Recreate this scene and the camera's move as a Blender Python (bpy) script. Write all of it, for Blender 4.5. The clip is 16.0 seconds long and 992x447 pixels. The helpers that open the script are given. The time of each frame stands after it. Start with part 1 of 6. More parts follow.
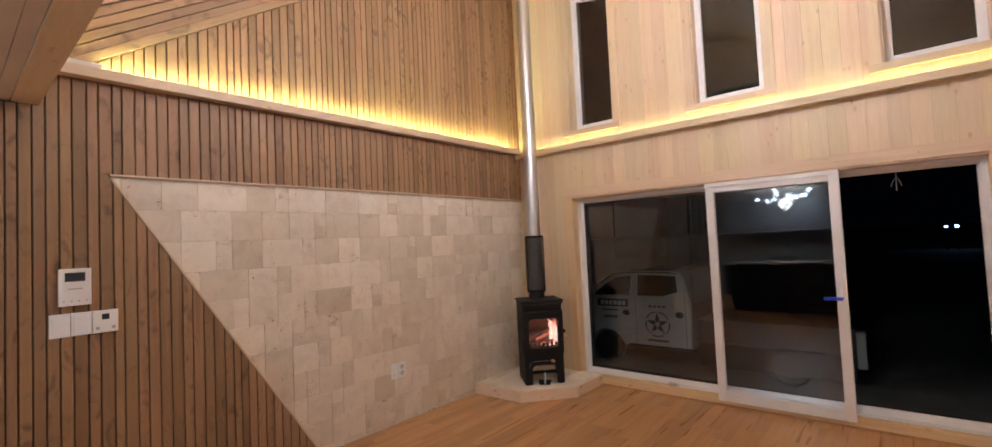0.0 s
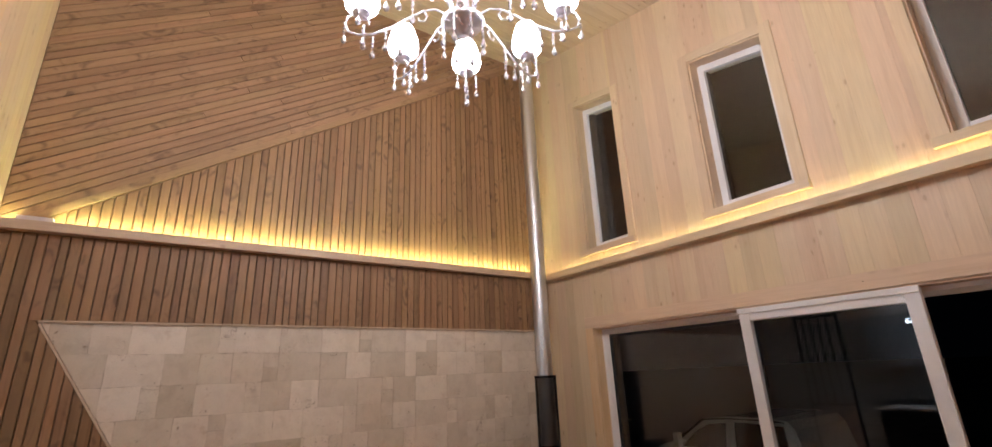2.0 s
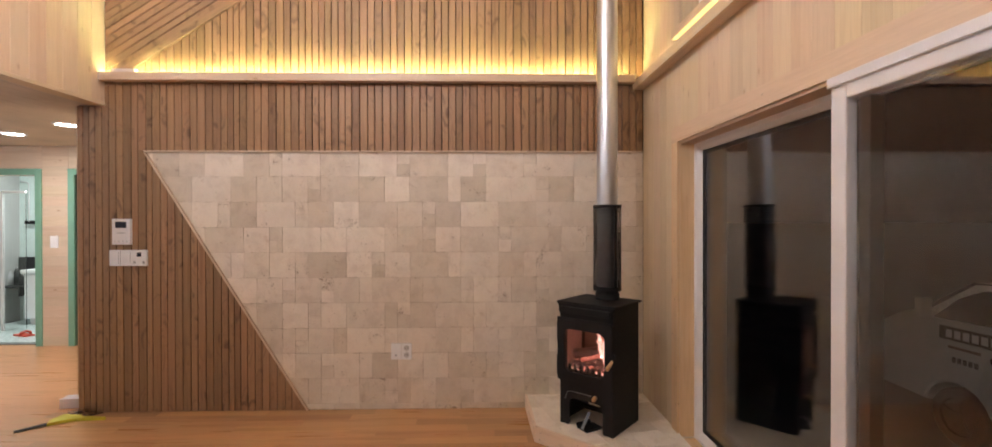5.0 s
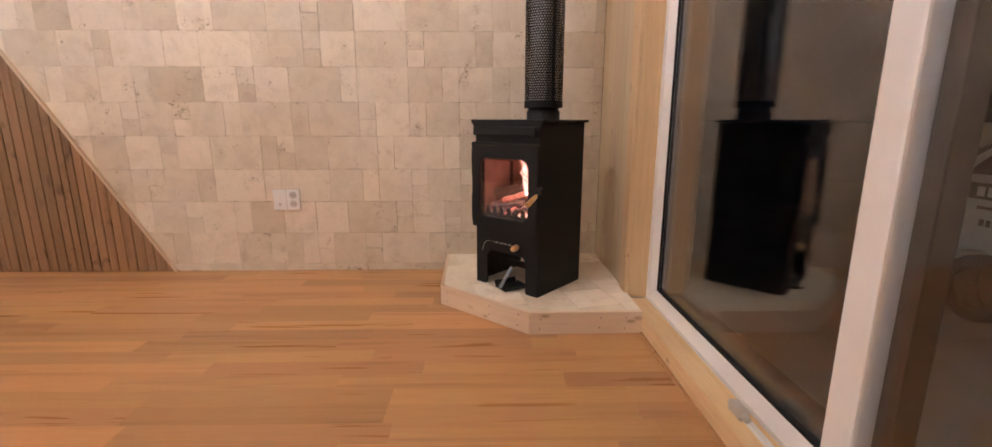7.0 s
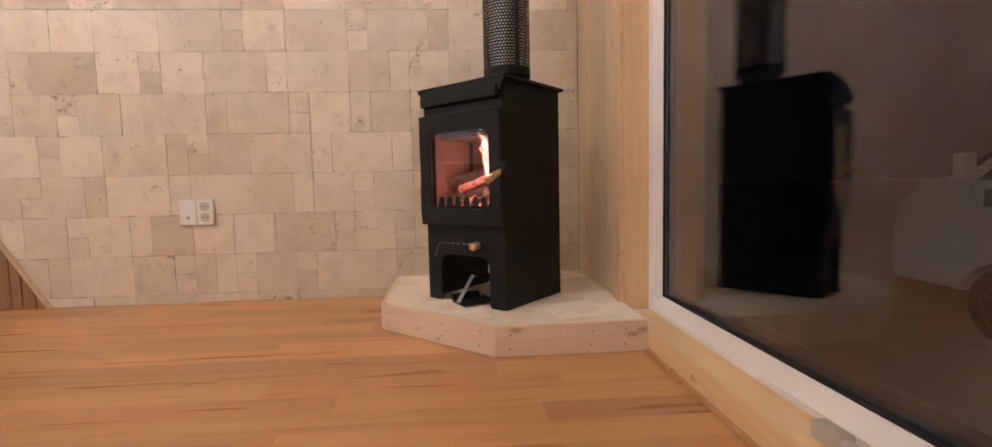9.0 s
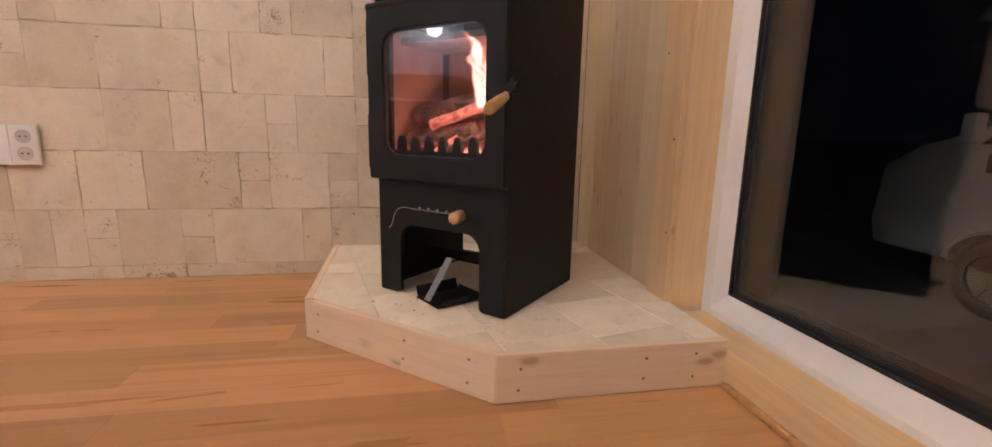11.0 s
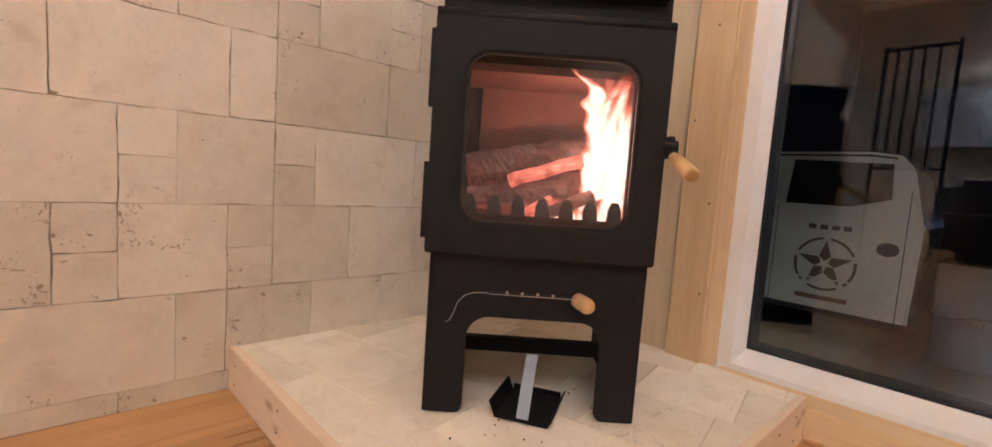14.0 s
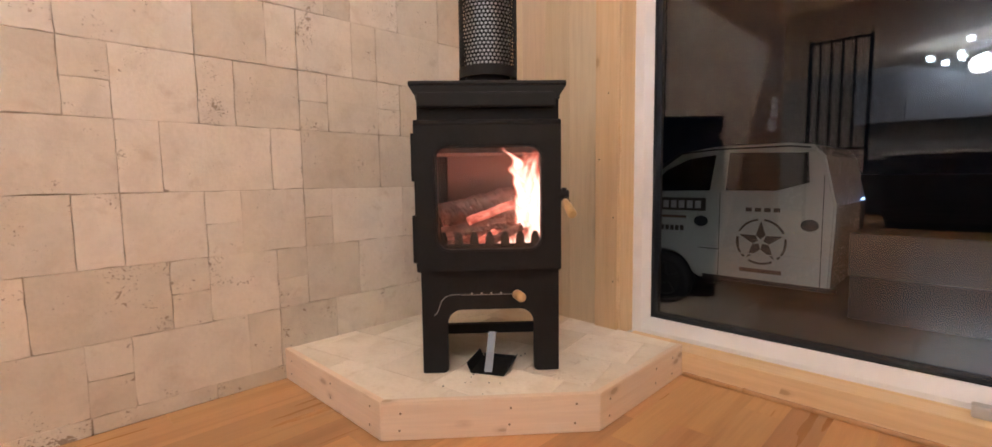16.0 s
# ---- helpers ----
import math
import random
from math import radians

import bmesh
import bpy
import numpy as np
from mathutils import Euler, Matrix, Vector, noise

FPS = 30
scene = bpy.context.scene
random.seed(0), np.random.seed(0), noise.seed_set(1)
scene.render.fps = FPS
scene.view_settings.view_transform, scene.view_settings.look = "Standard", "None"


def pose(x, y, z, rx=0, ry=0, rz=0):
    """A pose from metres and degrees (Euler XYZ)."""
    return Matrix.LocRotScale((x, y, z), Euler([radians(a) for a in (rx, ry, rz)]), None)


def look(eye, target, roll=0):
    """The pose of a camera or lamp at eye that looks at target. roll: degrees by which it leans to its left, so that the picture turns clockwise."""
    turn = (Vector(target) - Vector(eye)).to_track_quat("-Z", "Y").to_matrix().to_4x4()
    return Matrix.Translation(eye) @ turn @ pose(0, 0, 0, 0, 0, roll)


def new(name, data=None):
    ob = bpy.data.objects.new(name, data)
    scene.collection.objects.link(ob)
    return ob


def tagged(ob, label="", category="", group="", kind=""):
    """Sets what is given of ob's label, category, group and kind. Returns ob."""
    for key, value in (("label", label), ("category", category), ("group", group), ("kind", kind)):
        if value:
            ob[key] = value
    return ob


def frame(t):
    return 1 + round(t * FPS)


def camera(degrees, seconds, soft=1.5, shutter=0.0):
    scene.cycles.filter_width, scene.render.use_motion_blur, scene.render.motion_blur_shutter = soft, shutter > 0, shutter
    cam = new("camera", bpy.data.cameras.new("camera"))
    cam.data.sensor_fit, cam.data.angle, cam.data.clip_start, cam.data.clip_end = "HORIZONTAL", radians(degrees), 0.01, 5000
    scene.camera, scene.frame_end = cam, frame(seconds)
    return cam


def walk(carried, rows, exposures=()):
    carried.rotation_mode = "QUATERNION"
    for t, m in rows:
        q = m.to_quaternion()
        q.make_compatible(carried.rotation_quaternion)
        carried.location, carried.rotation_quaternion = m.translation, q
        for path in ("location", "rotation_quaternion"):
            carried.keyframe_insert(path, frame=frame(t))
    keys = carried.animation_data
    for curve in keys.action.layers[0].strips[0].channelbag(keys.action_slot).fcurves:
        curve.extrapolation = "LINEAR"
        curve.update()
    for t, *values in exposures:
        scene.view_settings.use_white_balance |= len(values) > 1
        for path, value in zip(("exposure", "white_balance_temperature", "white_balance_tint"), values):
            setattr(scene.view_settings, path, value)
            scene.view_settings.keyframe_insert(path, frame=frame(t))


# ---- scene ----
cam = camera(92.4, 16.0, shutter=0.25)
PATH = [
    (0, (3.334, -4.38, 1.48), (2.038, -2.859, 1.563), -2.7),
    (0.5, (3.482, -4.097, 1.497), (2.029, -2.727, 1.593), -2.3),
    (1, (3.674, -3.788, 1.517), (2.063, -2.621, 1.713), -2.2),
    (1.5, (3.745, -3.44, 1.553), (2.149, -2.321, 1.997), -2.8),
    (2, (3.77, -3.155, 1.562), (2.205, -2.067, 2.167), -2.4),
    (2.5, (3.802, -2.824, 1.541), (2.187, -1.819, 2.159), -1.8),
    (3, (3.835, -2.466, 1.565), (2.141, -1.634, 2.226), -1.9),
    (3.5, (3.872, -2.128, 1.538), (2.059, -1.546, 2.152), -0.5),
    (4, (3.812, -1.793, 1.526), (1.929, -1.366, 2.047), -0.5),
    (4.5, (3.749, -1.487, 1.496), (1.775, -1.327, 1.775), 0.1),
    (4.6, (3.72, -1.426, 1.489), (1.734, -1.3, 1.69), 0.3),
    (5, (3.634, -1.212, 1.43), (1.634, -1.168, 1.42), -0.1),
    (5.2, (3.547, -1.142, 1.407), (1.55, -1.101, 1.313), -0.3),
    (7.4, (2.64, -0.619, 0.807), (0.687, -0.581, 0.378), 0.1),
    (7.5, (2.592, -0.612, 0.786), (0.636, -0.561, 0.371), 0.2),
    (8, (2.487, -0.578, 0.561), (0.504, -0.477, 0.318), -1.8),
    (8.1, (2.485, -0.563, 0.545), (0.494, -0.457, 0.39), -1.9),
    (10.4, (1.926, -0.577, 0.521), (-0.046, -0.361, 0.269), 0.7),
    (10.5, (1.889, -0.594, 0.519), (-0.077, -0.351, 0.243), 0.9),
    (11, (1.739, -0.641, 0.51), (-0.194, -0.288, 0.135), 1.2),
    (11.5, (1.625, -0.703, 0.504), (-0.24, -0.162, 0.026), 2.6),
    (12, (1.508, -0.832, 0.486), (-0.219, 0.08, 0.055), 4.4),
    (12.3, (1.442, -0.891, 0.496), (-0.245, 0.161, 0.282), 3.1),
    (12.5, (1.391, -0.929, 0.493), (-0.271, 0.167, 0.298), 2.0),
    (13, (1.259, -0.999, 0.482), (-0.348, 0.18, 0.315), 3.1),
    (13.5, (1.179, -1.097, 0.511), (-0.336, 0.199, 0.351), 3.8),
    (14, (1.18, -1.199, 0.524), (-0.279, 0.156, 0.343), 4.0),
    (14.5, (1.256, -1.261, 0.531), (-0.175, 0.12, 0.312), 3.0),
    (15, (1.365, -1.318, 0.561), (-0.065, 0.064, 0.346), 0.4),
    (15.5, (1.472, -1.417, 0.613), (0.056, -0.02, 0.407), -0.8),
    (16, (1.567, -1.483, 0.643), (0.153, -0.081, 0.458), -0.8),
]
walk(cam, [(t, look(eye, target, roll)) for t, eye, target, roll in PATH],
     [(0, 0.25), (1.0, 0.08), (1.5, -0.10), (2.0, -0.2), (2.5, -0.3), (3.0, -0.2), (4.0, 0.05), (5.0, 0.38), (7.5, 0.90), (10.5, 0.90), (11.5, 0.89), (12.2, 1.12), (16.0, 1.1)])

# ---- light ----
world = bpy.data.worlds.new("night")
scene.world = world
world.use_nodes = True
world.node_tree.nodes["Background"].inputs[0].default_value = (0.010, 0.014, 0.024, 1)
world.node_tree.nodes["Background"].inputs[1].default_value = 0.03


def lamp(name, kind, at, power, colour, size=0.1, aim=None):
    data = bpy.data.lights.new(name, kind)
    data.energy, data.color = power, colour
    if kind == "AREA":
        data.shape, data.size = "DISK", size
    else:
        data.shadow_soft_size = size
    ob = new(name, data)
    ob.matrix_world = look(at, aim) if aim else Matrix.Translation(at)
    return ob


CHANDELIER = Vector((2.41, -2.33, 2.905))
DOWNLIGHTS = [(-0.70, -4.95), (-1.16, -5.86)]

# ---- materials ----


def material(name):
    mat = bpy.data.materials.new(name)
    mat.use_nodes = True
    nt = mat.node_tree
    return mat, nt, nt.nodes["Principled BSDF"]


def link(nt, a, b):
    nt.links.new(a, b)


def node(nt, kind, **values):
    n = nt.nodes.new(kind)
    for key, value in values.items():
        n.inputs[key].default_value = value
    return n


def ramp(nt, fac, stops):
    n = nt.nodes.new("ShaderNodeValToRGB")
    els = n.color_ramp.elements
    while len(els) < len(stops):
        els.new(0.5)
    for el, (p, c) in zip(els, stops):
        el.position, el.color = p, (*c, 1)
    link(nt, fac, n.inputs[0])
    return n.outputs[0]


def math_node(nt, op, a, b=0.0):
    n = nt.nodes.new("ShaderNodeMath")
    n.operation = op
    for i, v in enumerate((a, b)):
        if isinstance(v, (int, float)):
            n.inputs[i].default_value = v
        else:
            link(nt, v, n.inputs[i])
    return n.outputs[0]


def mix(nt, kind, fac, a, b):
    n = nt.nodes.new("ShaderNodeMix")
    n.data_type, n.blend_type = "RGBA", kind
    for sock, v in ((n.inputs[0], fac), (n.inputs[6], a), (n.inputs[7], b)):
        if isinstance(v, (int, float)):
            sock.default_value = v
        elif isinstance(v, tuple):
            sock.default_value = (*v, 1)
        else:
            link(nt, v, sock)
    return n.outputs[2]


def object_coords(nt, scale, jitter=9.0):
    """Coordinates of the piece, shifted by a random amount for each piece."""
    tc, info = nt.nodes.new("ShaderNodeTexCoord"), nt.nodes.new("ShaderNodeObjectInfo")
    shift = nt.nodes.new("ShaderNodeVectorMath")
    shift.operation = "MULTIPLY_ADD"
    comb = nt.nodes.new("ShaderNodeCombineXYZ")
    for i in range(3):
        link(nt, info.outputs["Random"], comb.inputs[i])
    link(nt, comb.outputs[0], shift.inputs[0])
    shift.inputs[1].default_value = (jitter * 3.1, jitter * 7.7, jitter * 5.3)
    link(nt, tc.outputs["Object"], shift.inputs[2])
    m = nt.nodes.new("ShaderNodeMapping")
    m.inputs["Scale"].default_value = scale
    link(nt, shift.outputs[0], m.inputs[0])
    return m.outputs[0], shift.outputs[0], info.outputs["Random"]


def noise_tex(nt, vec, scale, detail=4, rough=0.55, distort=0.0):
    n = node(nt, "ShaderNodeTexNoise", Scale=scale, Detail=detail, Roughness=rough, Distortion=distort)
    link(nt, vec, n.inputs["Vector"])
    return n.outputs["Fac"]


def bump(nt, bsdf, height, strength, distance=0.002):
    b = node(nt, "ShaderNodeBump", Strength=strength, Distance=distance)
    link(nt, height, b.inputs["Height"])
    link(nt, b.outputs[0], bsdf.inputs["Normal"])


def wood(name, light, dark, knot, along="z", rough=0.5, vary=0.22, knots=1.0, bumpy=0.25, hue=0.04, arcs=0.0, few=0.5):
    """Sawn wood: long grain along one axis of the piece, knots, tone that varies from piece to piece."""
    mat, nt, bsdf = material(name)
    k = {"x": 0, "y": 1, "z": 2}[along]
    s = [1.0, 1.0, 1.0]
    s[k] = 0.045
    vec, raw, rnd = object_coords(nt, s)
    broad = noise_tex(nt, vec, 22, 3, 0.5, 0.6)
    fine = noise_tex(nt, vec, 130, 3, 0.6)
    col = ramp(nt, broad, [(0.25, dark), (0.48, light), (0.62, light), (0.85, dark)])
    col = mix(nt, "MULTIPLY", 0.25, col, ramp(nt, fine, [(0.3, (0.62, 0.56, 0.5)), (0.7, (1, 1, 1))]))
    tone = ramp(nt, rnd, [(0.0, (1 - vary, 1 - vary * 1.05, 1 - vary * 1.1)), (0.5, (1, 1, 1)), (1.0, (1 + vary * 0.45, 1 + vary * 0.4, 1 + vary * 0.3))])
    col = mix(nt, "MULTIPLY", 1.0, col, tone)
    other = math_node(nt, "FRACT", math_node(nt, "MULTIPLY", rnd, 13.7))
    col = mix(nt, "MULTIPLY", 1.0, col, ramp(nt, other, [(0.0, (1 + hue * 0.6, 1 - hue, 1 - hue * 0.9)), (0.5, (1, 1, 1)), (1.0, (1, 1 + hue * 0.3, 1 - hue * 1.6))]))
    sk = [7.5, 7.5, 7.5] if knots >= 1 else [17.0, 17.0, 17.0]
    sk[k] = 3.4 if knots >= 1 else 8.0
    mk = nt.nodes.new("ShaderNodeMapping")
    mk.inputs["Scale"].default_value = sk
    link(nt, raw, mk.inputs[0])
    wob = nt.nodes.new("ShaderNodeTexVoronoi")
    wob.inputs["Scale"].default_value = 1.0
    wob.inputs["Randomness"].default_value = 1.0
    link(nt, mk.outputs[0], wob.inputs["Vector"])
    dist = math_node(nt, "ADD", wob.outputs["Distance"], math_node(nt, "ADD", math_node(nt, "MULTIPLY", fine, 0.06), math_node(nt, "MULTIPLY", math_node(nt, "SUBTRACT", noise_tex(nt, raw, 14, 2), 0.5), 0.13 if arcs else 0.0)))
    kn = ramp(nt, dist, [(0.10, (1, 1, 1)), (0.15, (0.85, 0.85, 0.85)), (0.18, (0.35, 0.35, 0.35)), (0.30, (0, 0, 0))])
    some = math_node(nt, "GREATER_THAN", noise_tex(nt, raw, 2.3, 1), few)
    col = mix(nt, "MIX", math_node(nt, "MULTIPLY", math_node(nt, "MULTIPLY", kn, some), min(knots, 1.0) * 0.75), col, knot)
    if arcs:
        # grain that bends round the knots: short dark arcs across the piece
        ring = ramp(nt, dist, [(0.27, (0, 0, 0)), (0.35, (1, 1, 1)), (0.37, (1, 1, 1)), (0.45, (0, 0, 0)), (0.50, (0, 0, 0)), (0.54, (0.5, 0.5, 0.5)), (0.60, (0, 0, 0))])
        part_of = ramp(nt, noise_tex(nt, raw, 9.0, 2), [(0.47, (0, 0, 0)), (0.60, (1, 1, 1))])
        col = mix(nt, "MIX", math_node(nt, "MULTIPLY", math_node(nt, "MULTIPLY", ring, part_of), arcs), col, knot)
    link(nt, col, bsdf.inputs["Base Color"])
    link(nt, ramp(nt, broad, [(0.2, (rough + 0.08,) * 3), (0.8, (rough - 0.06,) * 3)]), bsdf.inputs["Roughness"])
    bump(nt, bsdf, fine, bumpy, 0.001)
    return mat


def plain(name, colour, rough=0.5, metal=0.0, grain=0.08, scale=40.0, bumpy=0.06, coat=0.0):
    """A painted, moulded or metal surface with faint mottling and wear."""
    mat, nt, bsdf = material(name)
    vec, raw, rnd = object_coords(nt, (1, 1, 1), 2.0)
    big, small = noise_tex(nt, vec, scale * 0.15, 3), noise_tex(nt, vec, scale, 5, 0.6)
    lo = tuple(c * (1 - grain) for c in colour)
    hi = tuple(min(1, c * (1 + grain)) for c in colour)
    col = ramp(nt, big, [(0.3, lo), (0.7, hi)])
    col = mix(nt, "MULTIPLY", grain, col, ramp(nt, small, [(0.35, (0.5, 0.5, 0.5)), (0.65, (1, 1, 1))]))
    link(nt, col, bsdf.inputs["Base Color"])
    link(nt, ramp(nt, small, [(0.3, (max(0.02, rough - 0.07),) * 3), (0.7, (min(1, rough + 0.07),) * 3)]), bsdf.inputs["Roughness"])
    bsdf.inputs["Metallic"].default_value = metal
    bsdf.inputs["Coat Weight"].default_value = coat
    bump(nt, bsdf, small, bumpy, 0.001)
    return mat


def travertine(name, light, dark, pits=1.0, holes=0.0):
    """Tumbled cream stone with cloudy tone and small dark pits in drifts."""
    mat, nt, bsdf = material(name)
    vec, raw, rnd = object_coords(nt, (1, 1, 1))
    cloud = noise_tex(nt, vec, 9, 5, 0.6, 0.4)
    fine = noise_tex(nt, vec, 90, 5, 0.65)
    col = ramp(nt, cloud, [(0.28, dark), (0.52, light), (0.75, tuple(c * 1.05 for c in light))])
    col = mix(nt, "MULTIPLY", 1.0, col, ramp(nt, rnd, [(0.0, (0.835, 0.80, 0.75)), (0.22, (0.915, 0.89, 0.855)), (0.55, (0.985, 0.97, 0.955)), (1.0, (1.08, 1.07, 1.06))]))
    col = mix(nt, "MULTIPLY", 0.18, col, ramp(nt, fine, [(0.3, (0.7, 0.66, 0.6)), (0.6, (1, 1, 1))]))
    # pits: small ragged hollows in drifts, more of them in some tiles than in others, and a few large ones
    stretch = nt.nodes.new("ShaderNodeMapping")
    stretch.inputs["Scale"].default_value = (1.0, 0.80, 1.0)
    link(nt, raw, stretch.inputs[0])
    grain = noise_tex(nt, stretch.outputs[0], 190, 3, 0.6, 0.3)
    large = noise_tex(nt, stretch.outputs[0], 62, 4, 0.62, 0.6)
    drift = math_node(nt, "SUBTRACT", noise_tex(nt, raw, 10, 3, 0.55), 0.5)
    porous = ramp(nt, math_node(nt, "FRACT", math_node(nt, "MULTIPLY", rnd, 7.3)), [(0.0, (holes,) * 3), (0.6, (holes + 0.02,) * 3), (1.0, (holes + 0.085,) * 3)])
    lift = math_node(nt, "ADD", math_node(nt, "MULTIPLY", drift, 0.75), porous)
    small_pit = ramp(nt, math_node(nt, "ADD", grain, lift), [(0.770, (0, 0, 0)), (0.805, (1, 1, 1))])
    large_pit = ramp(nt, math_node(nt, "ADD", large, math_node(nt, "MULTIPLY", lift, 0.8)), [(0.742, (0, 0, 0)), (0.772, (1, 1, 1))])
    pit = math_node(nt, "MULTIPLY", math_node(nt, "MAXIMUM", small_pit, large_pit), pits)
    stain = ramp(nt, noise_tex(nt, raw, 17, 4, 0.6, 0.5), [(0.60, (0, 0, 0)), (0.78, (1, 1, 1))])
    col = mix(nt, "MIX", math_node(nt, "MULTIPLY", stain, 0.5), col, tuple(c * k for c, k in zip(dark, (0.80, 0.70, 0.60))))
    col = mix(nt, "MIX", math_node(nt, "MULTIPLY", pit, 0.82), col, tuple(c * k for c, k in zip(dark, (0.46, 0.37, 0.29))))
    link(nt, col, bsdf.inputs["Base Color"])
    bsdf.inputs["Roughness"].default_value = 0.72
    bump(nt, bsdf, math_node(nt, "SUBTRACT", math_node(nt, "MULTIPLY", math_node(nt, "ADD", cloud, fine), 0.5), math_node(nt, "MULTIPLY", pit, 1.2)), 0.6, 0.003)
    return mat


def glow(name, colour, strength):
    mat, nt, bsdf = material(name)
    bsdf.inputs["Base Color"].default_value = (*colour, 1)
    bsdf.inputs["Emission Color"].default_value = (*colour, 1)
    bsdf.inputs["Emission Strength"].default_value = strength
    return mat


def glass(name, tint=(1, 1, 1), ior=1.38, rough=0.0):
    mat, nt, bsdf = material(name)
    bsdf.inputs["Base Color"].default_value = (*tint, 1)
    bsdf.inputs["Transmission Weight"].default_value = 1.0
    bsdf.inputs["Roughness"].default_value = rough
    bsdf.inputs["IOR"].default_value = ior
    return mat


PINE = wood("pale_pine", (0.76, 0.595, 0.42), (0.70, 0.525, 0.355), (0.36, 0.18, 0.08), vary=0.10, knots=0.6, hue=0.045, few=0.57)
PINE_X = wood("pale_pine_lengthwise", (0.745, 0.585, 0.42), (0.665, 0.495, 0.335), (0.34, 0.17, 0.08), along="x", vary=0.08, knots=0.7, few=0.6)
PINE_Y = wood("pale_pine_crosswise", (0.70, 0.56, 0.42), (0.62, 0.47, 0.33), (0.34, 0.17, 0.08), along="y", vary=0.08, knots=0.7, few=0.6)
# the orange of both knotty pines includes warm light bounced off the floor
KNOTTY = wood("knotty_pine", (0.84, 0.60, 0.37), (0.78, 0.525, 0.295), (0.40, 0.19, 0.08), vary=0.06, knots=0.8, few=0.58)
EDGE_PINE = wood("cream_pine_lengthwise", (0.83, 0.69, 0.53), (0.765, 0.605, 0.435), (0.40, 0.23, 0.12), along="x", vary=0.06, knots=0.9, few=0.46)
KNOTTY_X = wood("knotty_pine_lengthwise", (0.84, 0.60, 0.37), (0.78, 0.525, 0.295), (0.40, 0.19, 0.08), along="x", vary=0.06, knots=0.8, few=0.58)
SLAT = wood("heat_treated_slat", (0.352, 0.207, 0.114), (0.260, 0.147, 0.079), (0.092, 0.047, 0.026), rough=0.55, vary=0.26, knots=1.0, arcs=0.62, few=0.56)
# lighter and yellower than SLAT: the stronger light high up is in its colour
SLAT_D = wood("heat_treated_slat_lit_lengthwise", (0.400, 0.245, 0.145), (0.300, 0.178, 0.102), (0.11, 0.058, 0.034), along="y", rough=0.55, vary=0.15, knots=1.0, arcs=0.62, few=0.56)
BACKING = plain("dark_backing", (0.08, 0.045, 0.026), 0.8)
LAMINATE = wood("oak_laminate", (0.580, 0.318, 0.150), (0.455, 0.238, 0.104), (0.24, 0.10, 0.04), along="y", rough=0.30, vary=0.24, knots=0.0, bumpy=0.06, hue=0.04, few=0.6)
STONE = travertine("travertine", (0.815, 0.735, 0.645), (0.72, 0.635, 0.545))
STONE_POROUS = travertine("porous_travertine", (0.755, 0.675, 0.58), (0.65, 0.565, 0.475), 1.0, 0.045)
STONE_TOP = travertine("travertine_slab", (0.89, 0.805, 0.705), (0.79, 0.69, 0.575), 0.45)
GROUT = plain("stone_joint", (0.50, 0.40, 0.30), 0.9, grain=0.2, bumpy=0.3)
PLASTER = plain("plaster", (0.80, 0.74, 0.66), 0.8, grain=0.05)
PVC = plain("white_plastic_frame", (0.83, 0.81, 0.82), 0.35, grain=0.03)
WHITE = plain("white_plastic", (0.90, 0.90, 0.91), 0.35, grain=0.03)
NAIL = plain("rusty_nail", (0.27, 0.17, 0.10), 0.6, metal=0.2)
EXTERIOR = plain("dark_brown_exterior_trim", (0.060, 0.043, 0.032), 0.75, grain=0.2)
GREY_LCD = plain("dark_screen", (0.03, 0.035, 0.05), 0.2)
GASKET = plain("black_gasket", (0.012, 0.012, 0.014), 0.6)
IRON = plain("black_stove_paint", (0.010, 0.0095, 0.0098), 0.60, grain=0.15, scale=160, bumpy=0.22)
IRON.node_tree.nodes["Principled BSDF"].inputs["Specular IOR Level"].default_value = 0.30
IRON_IN = plain("sooty_steel", (0.03, 0.022, 0.018), 0.8, grain=0.3)
BRICK = plain("fire_brick", (0.30, 0.18, 0.155), 0.9, grain=0.25, bumpy=0.3)
SOOTY_BRICK = wood("sooty_brick", (0.20, 0.115, 0.095), (0.105, 0.062, 0.052), (0.05, 0.03, 0.026), rough=0.85, vary=0.05, knots=0.0, bumpy=0.4)
STEEL, _nt, _b = material("stainless_steel")
_b.inputs["Base Color"].default_value = (0.64, 0.645, 0.67, 1)
_b.inputs["Metallic"].default_value = 1.0
_vec, _raw, _rnd = object_coords(_nt, (60, 60, 1.2), 1.0)
link(_nt, ramp(_nt, noise_tex(_nt, _vec, 1.0, 3), [(0.3, (0.38,) * 3), (0.7, (0.44,) * 3)]), _b.inputs["Roughness"])
CHROME = plain("chrome", (0.78, 0.77, 0.86), 0.32, metal=1.0, grain=0.03)
ALU = plain("aluminium", (0.55, 0.55, 0.56), 0.4, metal=1.0)
BEECH = wood("turned_beech", (0.66, 0.42, 0.21), (0.55, 0.33, 0.15), (0.4, 0.2, 0.08), along="y", rough=0.35, vary=0.06, knots=0.0)
GREEN = plain("green_door_paint", (0.20, 0.40, 0.29), 0.45, grain=0.06)
TILE_W = plain("bathroom_tile", (0.62, 0.72, 0.70), 0.25, grain=0.05)
RED = plain("red_plastic", (0.65, 0.07, 0.03), 0.4)
YELLOW = plain("yellow_plastic", (0.62, 0.58, 0.05), 0.4)
CARD = plain("white_card", (0.75, 0.68, 0.68), 0.6)
BLUE = plain("blue_film", (0.02, 0.06, 0.65), 0.35)
